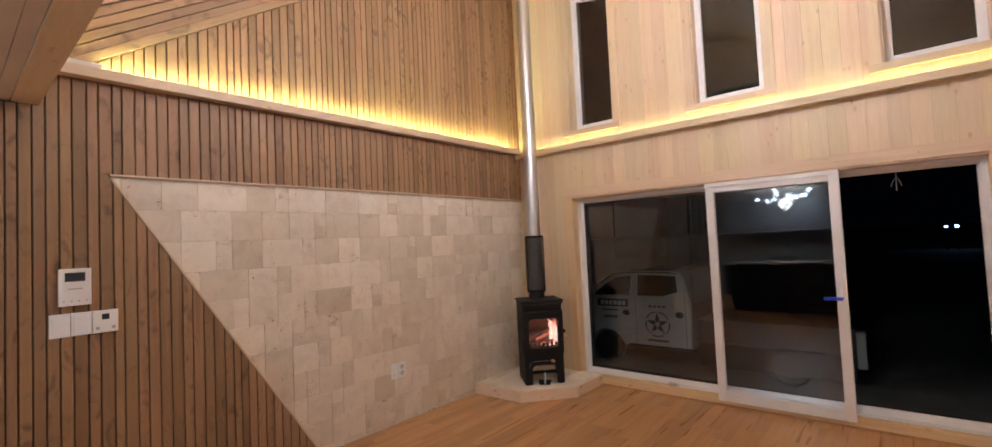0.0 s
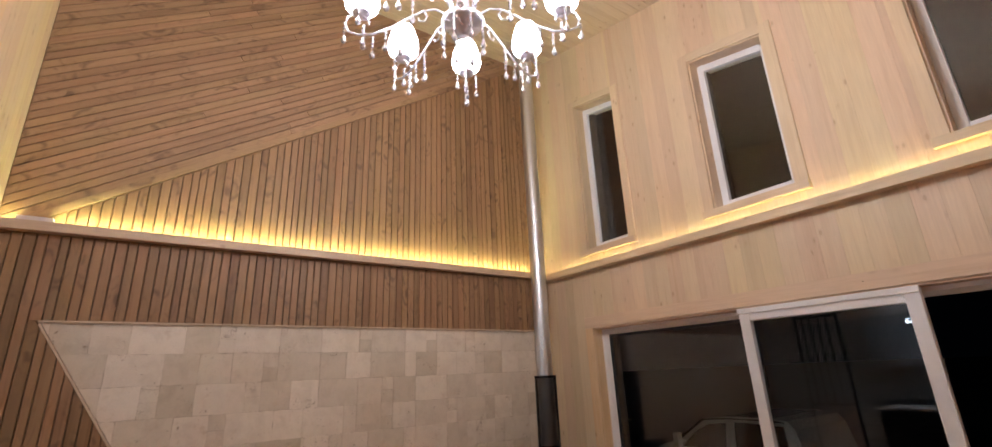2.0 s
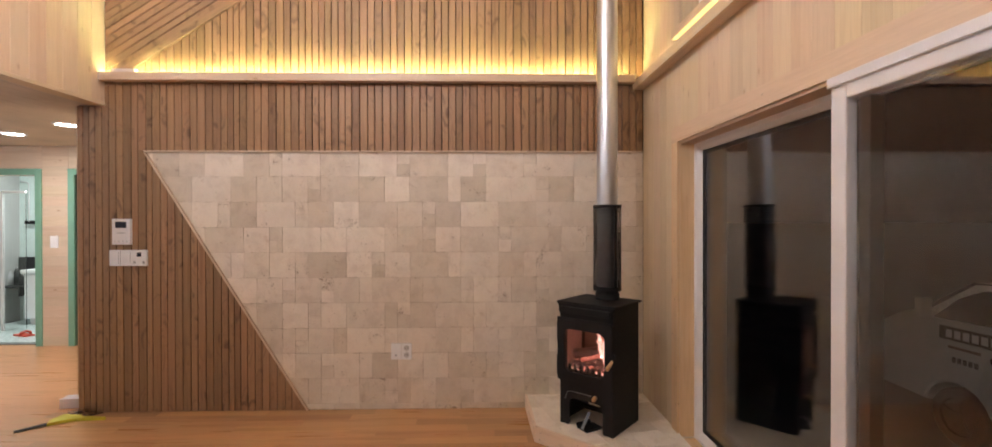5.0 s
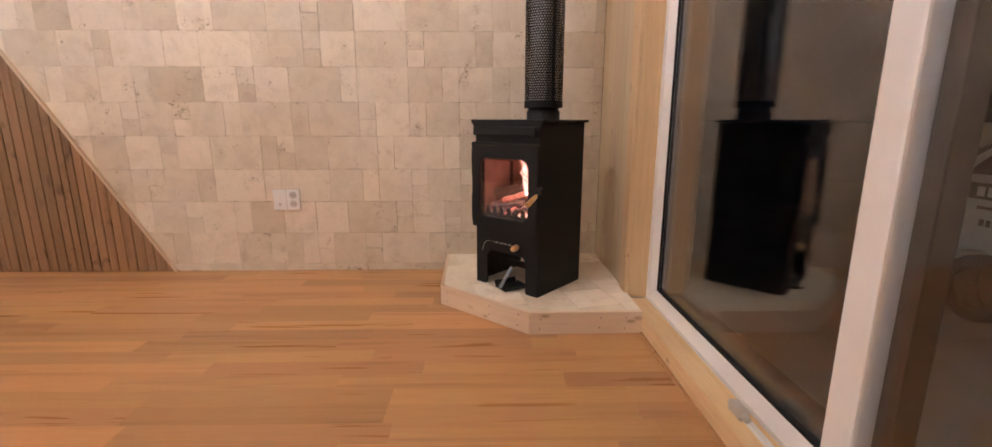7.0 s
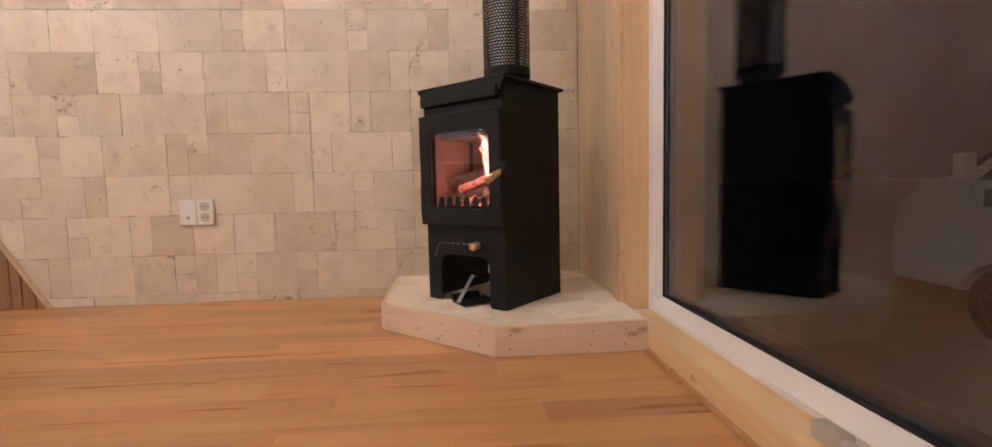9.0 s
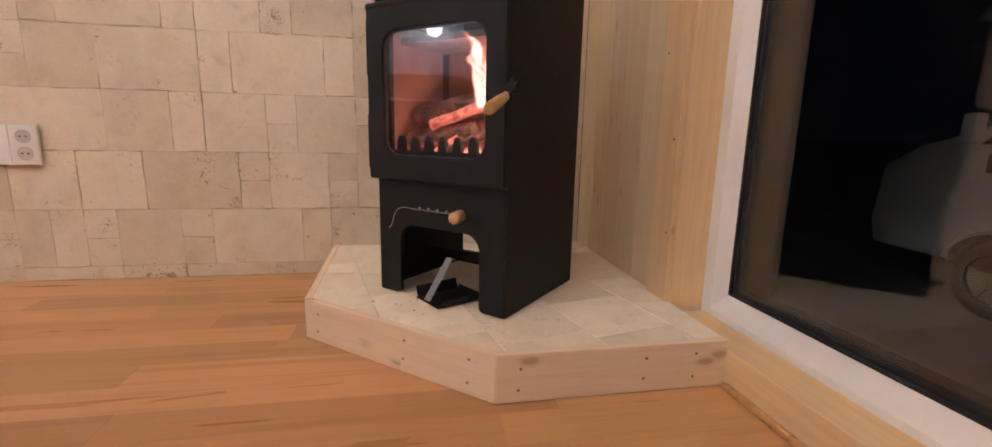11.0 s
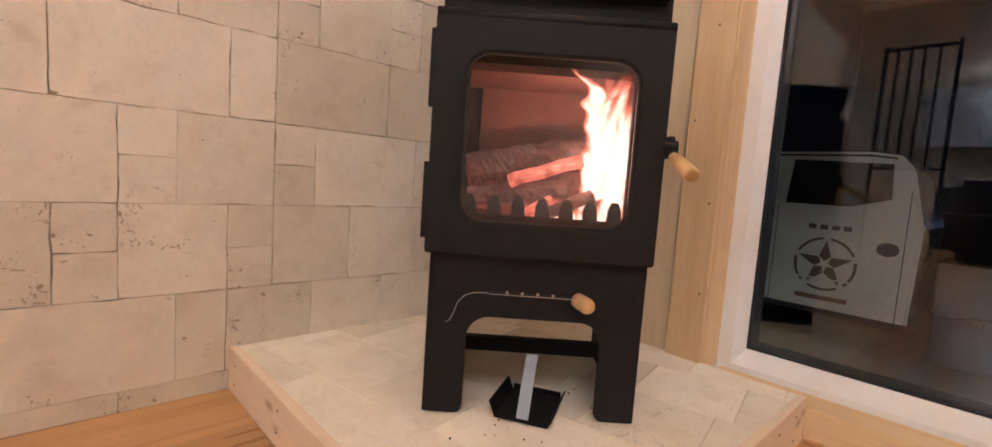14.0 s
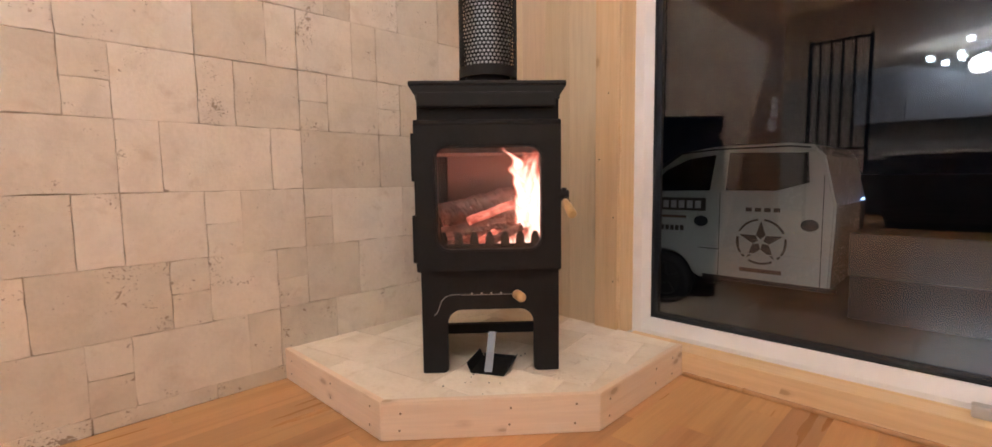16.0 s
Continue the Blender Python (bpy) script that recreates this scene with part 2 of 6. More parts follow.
VAN_PAINT = plain("white_car_paint", (0.45, 0.46, 0.42), 0.25, grain=0.03, coat=0.5)
RUBBER = plain("black_rubber", (0.015, 0.015, 0.016), 0.7)
DARK_GLASS = plain("tinted_car_glass", (0.01, 0.012, 0.014), 0.06)
DECAL = plain("dark_decal", (0.06, 0.047, 0.033), 0.5)
DECAL_W = plain("white_decal", (0.50, 0.50, 0.49), 0.5)
DECAL_R = plain("faded_brown_decal", (0.13, 0.075, 0.045), 0.5)
CONCRETE = plain("yard_concrete", (0.22, 0.21, 0.185), 0.85, grain=0.2, scale=8, bumpy=0.4)
PANE = glass("window_glass", ior=1.36)
STOVE_GLASS = glass("stove_glass", (1.0, 0.93, 0.9), 1.5)
CRYSTAL = glass("crystal", (0.93, 0.92, 1.0), 1.5, 0.05)
CRYSTAL.node_tree.nodes["Principled BSDF"].inputs["Transmission Weight"].default_value = 0.62
SHADE = glow("lit_opal_glass", (0.92, 0.95, 1.0), 26.0)
GLOBE = glow("lit_globe", (0.72, 0.85, 1.0), 58.0)
DOWN = glow("downlight_diffuser", (1.0, 0.95, 0.93), 55.0)
LED = glow("led_strip", (0.86, 0.92, 0.42), 155.0)
LED_N = glow("led_strip_dim", (0.93, 0.92, 0.50), 22.0)
STAR_LAMP = glow("far_lamp", (0.30, 0.50, 1.0), 14.0)


def ember_material(name, low, high, strength, base=(0.03, 0.02, 0.018), scale=40, floor_glow=0.03):
    """Glowing char, hotter in streaks."""
    mat, nt, bsdf = material(name)
    vec, raw, rnd = object_coords(nt, (1, 1, 1), 3.0)
    f = noise_tex(nt, vec, scale, 5, 0.65, 0.6)
    link(nt, ramp(nt, f, [(0.35, low), (0.65, high)]), bsdf.inputs["Emission Color"])
    link(nt, ramp(nt, noise_tex(nt, vec, 25, 5, 0.7), [(0.4, tuple(c * 0.3 for c in base)), (0.6, base)]), bsdf.inputs["Base Color"])
    bump(nt, bsdf, f, 0.8, 0.004)
    link(nt, math_node(nt, "MULTIPLY", ramp(nt, f, [(0.36, (floor_glow,) * 3), (0.62, (1, 1, 1))]), strength), bsdf.inputs["Emission Strength"])
    return mat


def flame_material(name, strength):
    """Burning gas: it glows and lets what is behind it through, ragged towards edge and tip."""
    mat, nt, bsdf = material(name)
    nt.nodes.remove(bsdf)
    tc = nt.nodes.new("ShaderNodeTexCoord")
    vec, raw, rnd = object_coords(nt, (1, 1, 0.45), 3.0)
    f = noise_tex(nt, vec, 26, 4, 0.6, 1.6)
    sep = nt.nodes.new("ShaderNodeSeparateXYZ")
    link(nt, tc.outputs["UV"], sep.inputs[0])
    off = math_node(nt, "MULTIPLY", math_node(nt, "SUBTRACT", sep.outputs[0], 0.5), 2.0)
    side = math_node(nt, "SUBTRACT", 1.0, math_node(nt, "MULTIPLY", off, off))
    rise = math_node(nt, "SUBTRACT", 1.0, math_node(nt, "POWER", sep.outputs[1], 3.2))
    foot = ramp(nt, sep.outputs[1], [(0.0, (0, 0, 0)), (0.12, (1, 1, 1))])
    core = math_node(nt, "MULTIPLY", math_node(nt, "MULTIPLY", side, rise), foot)
    heat = math_node(nt, "MULTIPLY", core, math_node(nt, "ADD", 0.15, math_node(nt, "MULTIPLY", f, 1.7)))
    body = ramp(nt, heat, [(0.30, (0, 0, 0)), (0.55, (0.35, 0.35, 0.35)), (0.85, (1, 1, 1))])
    em = node(nt, "ShaderNodeEmission", Strength=strength)
    link(nt, ramp(nt, body, [(0.0, (1.0, 0.12, 0.08)), (0.4, (1.0, 0.32, 0.22)), (1.0, (1.0, 0.66, 0.56))]), em.inputs[0])
    clear = nt.nodes.new("ShaderNodeBsdfTransparent")
    blend = nt.nodes.new("ShaderNodeMixShader")
    link(nt, math_node(nt, "MULTIPLY", body, 0.72), blend.inputs[0])
    link(nt, clear.outputs[0], blend.inputs[1])
    link(nt, em.outputs[0], blend.inputs[2])
    link(nt, blend.outputs[0], nt.nodes["Material Output"].inputs[0])
    return mat


FLAME = flame_material("flame", 1.35)
EMBER = ember_material("ember", (0.7, 0.05, 0.02), (1.0, 0.46, 0.36), 2.4)
LOG = ember_material("charred_log", (0.30, 0.02, 0.01), (1.0, 0.22, 0.15), 0.06, (0.085, 0.058, 0.048))
HOT_WOOD = ember_material("hot_wood", (0.88, 0.14, 0.09), (1.0, 0.30, 0.21), 0.62, scale=34, floor_glow=0.34)

# ---- building helpers ----


def part(name, bm, mat, parent=None, label="", smooth=False):
    """Links a bmesh as one mesh object."""
    me = bpy.data.meshes.new(name)
    bm.normal_update()
    bm.to_mesh(me)
    bm.free()
    for m in mat if isinstance(mat, (list, tuple)) else [mat]:
        me.materials.append(m)
    if smooth:
        for p in me.polygons:
            p.use_smooth = True
    ob = new(name, me)
    ob.parent = parent
    if label:
        tagged(ob, label)
    return ob


def thing(name, label, category, group="", kind="", at=None):
    ob = new(name)
    ob.empty_display_size = 0.05
    if at is not None:
        ob.matrix_world = at
    return tagged(ob, label, category, group, kind)


def box(bm, lo, hi, bevel=0.0, m=None, segments=2):
    """A box from corner to corner, its edges rounded."""
    c = [(a + b) / 2 for a, b in zip(lo, hi)]
    s = [abs(b - a) for a, b in zip(lo, hi)]
    r = bmesh.ops.create_cube(bm, size=1, matrix=Matrix.LocRotScale(c, None, s))
    vs = r["verts"]
    if bevel:
        es = list({e for v in vs for e in v.link_edges})
        out = bmesh.ops.bevel(bm, geom=es, offset=bevel, segments=segments, affect="EDGES", profile=0.6)
        vs = list({v for f in out["faces"] for v in f.verts} | {v for v in vs if v.is_valid})
    if m is not None:
        bmesh.ops.transform(bm, matrix=m, verts=[v for v in vs if v.is_valid])
    return vs


def boxed(lo, hi, bevel=0.0, m=None):
    bm = bmesh.new()
    box(bm, lo, hi, bevel, m)
    return bm


def tube(bm, a, b, ra, rb=None, n=16, caps=True):
    """A round bar from a to b."""
    a, b = Vector(a), Vector(b)
    q = (b - a).to_track_quat("Z", "Y").to_matrix().to_4x4()
    return bmesh.ops.create_cone(bm, cap_ends=caps, segments=n, radius1=ra, radius2=ra if rb is None else rb, depth=(b - a).length,
                                 matrix=Matrix.Translation((a + b) / 2) @ q)["verts"]


def lathe(bm, profile, n=20, m=None):
    """A turned body from (radius, height) pairs."""
    m = m or Matrix()
    rings = []
    for r, z in profile:
        rings.append([bm.verts.new(m @ Vector((r * math.cos(i * math.tau / n), r * math.sin(i * math.tau / n), z))) for i in range(n)] if r > 1e-5 else [bm.verts.new(m @ Vector((0, 0, z)))])
    for p, q in zip(rings, rings[1:]):
        for i in range(n):
            j = (i + 1) % n
            vs = [p[i % len(p)], p[j % len(p)], q[j % len(q)], q[i % len(q)]]
            vs = list(dict.fromkeys(vs))
            if len(vs) > 2:
                bm.faces.new(vs)


def pipe_along(bm, pts, r, n=8):
    """A round wire through points."""
    pts = [Vector(p) for p in pts]
    rings = []
    for i, p in enumerate(pts):
        d = (pts[min(i + 1, len(pts) - 1)] - pts[max(i - 1, 0)]).normalized()
        u = d.cross(Vector((0.31, 0.17, 0.93))).normalized()
        w = d.cross(u)
        rad = r[i] if isinstance(r, (list, tuple)) else r
        rings.append([bm.verts.new(p + rad * (math.cos(k * math.tau / n) * u + math.sin(k * math.tau / n) * w)) for k in range(n)])
    for p, q in zip(rings, rings[1:]):
        for i in range(n):
            bm.faces.new((p[i], p[(i + 1) % n], q[(i + 1) % n], q[i]))
    bm.faces.new(rings[0][::-1])
    bm.faces.new(rings[-1])


def clip(poly, a, b, c):
    """The part of a flat polygon where a*u + b*v <= c."""
    out = []
    for p, q in zip(poly, poly[1:] + poly[:1]):
        dp, dq = a * p[0] + b * p[1] - c, a * q[0] + b * q[1] - c
        if dp <= 0:
            out.append(p)
        if dp * dq < 0:
            s = dp / (dp - dq)
            out.append((p[0] + s * (q[0] - p[0]), p[1] + s * (q[1] - p[1])))
    return out


def area(poly):
    return 0.5 * sum(p[0] * q[1] - q[0] * p[1] for p, q in zip(poly, poly[1:] + poly[:1]))


def shrink(poly, d):
    """A convex polygon drawn in by d on every side."""
    if area(poly) < 0:
        poly = poly[::-1]
    out = list(poly)
    for p, q in zip(poly, poly[1:] + poly[:1]):
        ex, ey = q[0] - p[0], q[1] - p[1]
        n = math.hypot(ex, ey)
        if n > 1e-6:
            ax, ay = ey / n, -ex / n
            out = clip(out, ax, ay, ax * p[0] + ay * p[1] - d) if len(out) > 2 else out
    return out


PLANES = {
    "x": lambda u, v, n: Vector((n, u, v)),
    "y": lambda u, v, n: Vector((u, -n, v)),
    "z": lambda u, v, n: Vector((u, v, n)),
}


def slab_bm(poly, plane, base, depth, chamfer, centre):
    """A flat piece on a plane with a worn, chamfered front."""
    if area(poly) < 0:
        poly = poly[::-1]
    put = PLANES[plane]
    inner = shrink(poly, chamfer)
    bm = bmesh.new()
    low = [bm.verts.new(put(u, v, base) - centre) for u, v in poly]
    mid = [bm.verts.new(put(u, v, base + depth - chamfer) - centre) for u, v in poly]
    n = len(poly)
    for i in range(n):
        bm.faces.new((low[i], low[(i + 1) % n], mid[(i + 1) % n], mid[i]))
    if len(inner) == n:
        def near(p):
            return min(inner, key=lambda q: (q[0] - p[0]) ** 2 + (q[1] - p[1]) ** 2)
        top = [bm.verts.new(put(*near(p), base + depth) - centre) for p in poly]
        for i in range(n):
            bm.faces.new((mid[i], mid[(i + 1) % n], top[(i + 1) % n], top[i]))
        bm.faces.new(top)
    else:
        bm.faces.new(mid)
    bmesh.ops.recalc_face_normals(bm, faces=bm.faces)
    return bm


def piece(name, poly, plane, base, depth, chamfer, mat, parent, gap=0.0):
    """One board, slat or tile as an object of its own."""
    if gap:
        poly = shrink(poly, gap)
    if len(poly) < 3 or abs(area(poly)) < 2e-5:
        return None
    u = sum(p[0] for p in poly) / len(poly)
    v = sum(p[1] for p in poly) / len(poly)
    c = PLANES[plane](u, v, base)
    ob = part(name, slab_bm(poly, plane, base, depth, chamfer, c), mat, parent)
    ob.location = c
    return ob


def rect(u0, v0, u1, v1):
    return [(u0, v0), (u1, v0), (u1, v1), (u0, v1)]


def structure(name, lo, hi, mat, label, category="wall"):
    ob = part(name, boxed(lo, hi), mat)
    return tagged(ob, label, category, kind="structure")


# ---- the room ----
LOFT_Y, SOFFIT, EAST, SOUTH, HALL_X = -4.05, 2.30, 6.2, -8.0, -1.95


def roof(x):
    return 5.0 - 0.215 * x


floor = structure("floor", (HALL_X - 2.0, SOUTH, -0.05), (EAST, 0.0, -0.008), BACKING, "orange-brown oak laminate floor in staggered planks", "floor")
wall_west = structure("wall_west", (-0.15, -4.26, 0), (-0.012, 0.3, 5.3), BACKING, "wall clad in dark heat-treated wooden slats")
wall_north = tagged(new("wall_north"), "pale vertical pine board wall with doors and windows", "wall", kind="structure")

# the wall of the windows, solid behind the boards, with openings right through it
DOOR = (0.69, 3.80, 1.922)
WINDOWS = [(0.72, 1.21), (2.00, 2.56), (3.30, 3.86)]
SILL = 2.63


def window_top(x):
    return 4.285 - 0.205 * x


def north_core():
    bm = bmesh.new()
    box(bm, (-0.15, 0.012, -0.05), (DOOR[0], 0.3, SILL))
    box(bm, (DOOR[1], 0.012, -0.05), (EAST, 0.3, SILL))
    box(bm, (DOOR[0], 0.012, DOOR[2]), (DOOR[1], 0.3, SILL))
    edges = [-0.15] + [e for w in WINDOWS for e in w] + [EAST]
    for a, b in zip(edges[::2], edges[1::2]):
        box(bm, (a, 0.012, SILL), (b, 0.3, 5.2))
    for a, b in WINDOWS:
        for z0, z1 in ((window_top(a), 5.2),):
            vs = [bm.verts.new((x, y, z)) for y in (0.012, 0.3) for x, z in ((a, window_top(a)), (b, window_top(b)), (b, 5.2), (a, 5.2))]
            for f in ((0, 1, 2, 3), (7, 6, 5, 4), (0, 4, 5, 1), (1, 5, 6, 2), (2, 6, 7, 3), (3, 7, 4, 0)):
                bm.faces.new([vs[i] for i in f])
    bmesh.ops.recalc_face_normals(bm, faces=bm.faces)
    return bm


core = part("wall_core", north_core(), PLASTER, wall_north)

# closing walls, ceiling, loft and hall
structure("wall_east", (EAST, SOUTH, 0), (EAST + 0.15, 0.3, 5.3), PLASTER, "plain pale wall closing the room")
structure("wall_south", (HALL_X - 2.0, SOUTH - 0.15, 0), (EAST, SOUTH, 5.3), plain("grey_plaster", (0.42, 0.41, 0.40), 0.8), "plain pale wall at the back")
structure("wall_hall_side", (HALL_X - 0.1, -4.40, 0), (-0.15, -4.26, SOFFIT), PINE, "pale pine wall at the side of the hall")


def ceiling_bm():
    bm = bmesh.new()
    w = 0.11
    n = int(EAST / w) + 4
    for i in range(-2, n):
        a, b = i * w + 0.002, (i + 1) * w - 0.002
        vs = [bm.verts.new((x, y, roof(x) + h)) for h in (0, 0.05) for x, y in ((a, SOUTH), (b, SOUTH), (b, 0.3), (a, 0.3))]
        for f in ((3, 2, 1, 0), (4, 5, 6, 7), (0, 1, 5, 4), (2, 3, 7, 6), (1, 2, 6, 5), (3, 0, 4, 7)):
            bm.faces.new([vs[k] for k in f])
    vs = [bm.verts.new((x, y, roof(x) + h)) for h in (0.03, 0.2) for x, y in ((-0.4, SOUTH), (EAST + 0.2, SOUTH), (EAST + 0.2, 0.4), (-0.4, 0.4))]
    for f in ((3, 2, 1, 0), (4, 5, 6, 7), (0, 1, 5, 4), (2, 3, 7, 6), (1, 2, 6, 5), (3, 0, 4, 7)):
        bm.faces.new([vs[k] for k in f])
    return bm


tagged(part("ceiling", ceiling_bm(), PINE_Y), "sloping pale pine board ceiling", "ceiling", kind="structure")

# loft: its front wall, with a trimmed opening, over an open hall
LOFT_OPEN = (0.96, 2.30, 2.74, 3.9)
loft = tagged(new("wall_loft"), "pale pine front wall of a loft over the hall", "wall", kind="structure")


def loft_core():
    bm = bmesh.new()
    x0, x1, z0, z1 = LOFT_OPEN
    box(bm, (-0.15, LOFT_Y - 0.13, SOFFIT + 0.02), (x0, LOFT_Y - 0.012, 5.0))
    box(bm, (x1, LOFT_Y - 0.13, SOFFIT + 0.02), (EAST, LOFT_Y - 0.012, 5.0))
    box(bm, (x0, LOFT_Y - 0.13, SOFFIT + 0.02), (x1, LOFT_Y - 0.012, z0))
    box(bm, (x0, LOFT_Y - 0.13, z1), (x1, LOFT_Y - 0.012, 5.0))
    return bm


part("wall_core", loft_core(), PLASTER, loft)


def hall_ceiling():
    bm = bmesh.new()
    y = SOUTH
    while y < LOFT_Y - 0.11:
        b = min(y + 0.115, LOFT_Y - 0.102)
        box(bm, (HALL_X - 0.012, y + 0.001, SOFFIT + 0.004), (EAST, b - 0.001, SOFFIT + 0.03))
        y += 0.115
    box(bm, (HALL_X, SOUTH, SOFFIT + 0.02), (EAST, LOFT_Y - 0.102, SOFFIT + 0.12))
    return bm


tagged(part("ceiling_hall", hall_ceiling(), plain("limed_pine", (0.66, 0.56, 0.47), 0.6, grain=0.12, scale=12)), "limed board ceiling of the hall under the loft", "ceiling", kind="structure")


def casing(name, lo, hi, mat, parent, bevel=0.003):
    return part(name, boxed(lo, hi, bevel), mat, parent)


x0, x1, z0, z1 = LOFT_OPEN
y1 = LOFT_Y + 0.02
trim_loft = thing("trim_loft_opening", "pale pine casing round the loft opening", "trim", kind="structure")
casing("casing_board", (x0 - 0.1, LOFT_Y - 0.01, z0 - 0.1), (x0, y1, z1 + 0.1), KNOTTY, trim_loft)
casing("casing_board", (x1, LOFT_Y - 0.01, z0 - 0.1), (x1 + 0.1, y1, z1 + 0.1), KNOTTY, trim_loft)
casing("casing_board", (x0, LOFT_Y - 0.01, z0 - 0.1), (x1, y1, z0), PINE_X, trim_loft)
casing("casing_board", (x0, LOFT_Y - 0.01, z1), (x1, y1, z1 + 0.1), PINE_X, trim_loft)
# bottom beam of the loft front, down to the soffit
beam = tagged(part("trim_loft_beam", boxed((0.016, LOFT_Y - 0.10, SOFFIT - 0.004), (EAST, LOFT_Y + 0.004, SOFFIT + 0.019), 0.002), PINE_X), "pale pine board under the edge of the loft", "trim", kind="structure")

# hall end wall with two green door frames
hall = tagged(new("wall_hall_end"), "pale hall wall with green door frames", "wall", kind="structure")


def hall_core():
    bm = bmesh.new()
    d1, d2, top = (-7.20, -6.38), (-5.94, -5.10), 1.97
    for a, b in ((SOUTH, d1[0]), (d1[1], d2[0]), (d2[1], -4.26)):
        box(bm, (HALL_X - 0.12, a, 0), (HALL_X - 0.012, b, SOFFIT + 0.1))
    for a, b in (d1, d2):
        box(bm, (HALL_X - 0.12, a, top), (HALL_X - 0.012, b, SOFFIT + 0.1))
    return bm


part("wall_core", hall_core(), PLASTER, hall)
rng = random.Random(3)
for k, (a, b) in enumerate(((SOUTH, -7.27), (-6.31, -6.01))):
    z = 0.0
    while z < SOFFIT:
        piece("plank", rect(a, z, b, min(z + 0.115, SOFFIT)), "x", HALL_X - 0.012, 0.012, 0.001, PINE_Y, hall, 0.0006)
        z += 0.115
for a, b in ((-7.27, -6.31), (-6.01, -4.4)):
    piece("plank", rect(a, 2.045, b, SOFFIT), "x", HALL_X - 0.012, 0.012, 0.001, PINE_Y, hall, 0.0006)
for i, (a, b) in enumerate(((-7.20, -6.38), (-5.94, -5.10))):
    fr = thing("door_frame", "green painted timber door frame in the hall", "door frame", "hall door frames", "structure")
    casing("jamb", (HALL_X - 0.125, a - 0.07, 0), (HALL_X + 0.015, a, 2.04), GREEN, fr)
    casing("jamb", (HALL_X - 0.125, b, 0), (HALL_X + 0.015, b + 0.07, 2.04), GREEN, fr)
    casing("head", (HALL_X - 0.125, a, 1.97), (HALL_X + 0.015, b, 2.04), GREEN, fr)
door_leaf = thing("door_2", "green painted door standing ajar into a dark room", "door", kind="structure", at=pose(HALL_X - 0.10, -5.915, 0, 0, 0, 168))
part("leaf", boxed((0, -0.02, 0.01), (0.80, 0.02, 1.96), 0.003), GREEN, door_leaf)
# bathroom behind the first door, dark room behind the second
structure("wall_bathroom_back", (HALL_X - 1.6, SOUTH, 0), (HALL_X - 1.5, -6.2, SOFFIT), TILE_W, "pale green bathroom tile wall")
structure("wall_bathroom_side", (HALL_X - 1.5, -6.25, 0), (HALL_X - 0.12, -6.15, SOFFIT), TILE_W, "pale green bathroom tile wall")
structure("wall_dark_room", (HALL_X - 1.6, -6.15, 0), (HALL_X - 1.5, -4.3, SOFFIT), PLASTER, "plain wall of a dark side room")
structure("wall_dark_room_side", (HALL_X - 1.6, -4.4, 0), (HALL_X - 0.12, -4.27, SOFFIT), PLASTER, "plain wall of a dark side room")
structure("ceiling_bathroom", (HALL_X - 1.6, SOUTH, SOFFIT + 0.1), (HALL_X - 0.12, -4.3, SOFFIT + 0.2), PLASTER, "white ceiling of the side rooms", "ceiling")
structure("floor_bathroom", (HALL_X - 1.5, -7.9, -0.008), (HALL_X - 0.13, -6.26, 0.015), TILE_W, "pale bathroom floor", "floor")

# ---- light fittings ----
for i, (x, y) in enumerate(DOWNLIGHTS):
    dl = thing("downlight", "round white flush downlight in the hall ceiling, switched on", "downlight", "hall downlights", at=pose(x, y, SOFFIT))
    bm = bmesh.new()
    lathe(bm, [(0.075, 0.004), (0.078, -0.008), (0.095, -0.010), (0.1, -0.004), (0.1, 0.004)], 28)
    part("rim", bm, WHITE, dl, smooth=True)
    bm = bmesh.new()
    lathe(bm, [(0.0, -0.006), (0.076, -0.005), (0.076, 0.002)], 28)
    part("diffuser", bm, DOWN, dl, "glowing white diffuser", True)
    lamp("downlight_lamp", "AREA", (x, y, SOFFIT - 0.02), 9, (1.0, 0.96, 0.95), 0.16, (x, y, 0))
# unseen lamp, added to brighten the bathroom
lamp("unseen_bathroom_lamp", "AREA", (HALL_X - 0.8, -7.0, SOFFIT + 0.05), 20, (0.93, 1.0, 1.0), 0.3, (HALL_X - 0.8, -7.0, 0))

LEDGE_Z0, LEDGE_Z1, LEDGE_D = 2.472, 2.530, 0.085


def ledge(name, plane, u0, u1, label, sink=0.0):
    z_lo, z_hi = LEDGE_Z0 - sink * 1.08, LEDGE_Z1 - sink
    t = thing(name, label, "ledge", "light ledges", "structure")
    put = PLANES[plane]

    def strip(n0, n1, a, b, z0, z1, bevel=0.002):
        p, q = put(a, z0, n0), put(b, z1, n1)
        return boxed([min(i, j) for i, j in zip(p, q)], [max(i, j) for i, j in zip(p, q)], bevel)
    grain = PINE_Y if plane == "x" else PINE_X
    part("front_board", strip(LEDGE_D - 0.018, LEDGE_D, u0, u1, z_lo, z_hi), grain, t)
    part("bottom_board", strip(0.002, LEDGE_D - 0.018, u0, u1, z_lo + 0.003, z_lo + 0.02), grain, t)
    part("light_strip", strip(0.030 if sink else 0.052, 0.042 if sink else 0.064, u0 + (0.22 if plane == "x" else 0.07), u1 - 0.06, z_hi - 0.036 if sink else z_hi - 0.014, z_hi - 0.032 if sink else z_hi - 0.010, 0), LED if plane == "x" else LED_N, t, "warm yellow glowing strip")
    if plane == "x":
        part("light_strip", strip(0.052, 0.064, u0 + 0.012, u0 + 0.075, z_hi - 0.014, z_hi - 0.010, 0), LED, t, "warm yellow glowing strip")
    return t


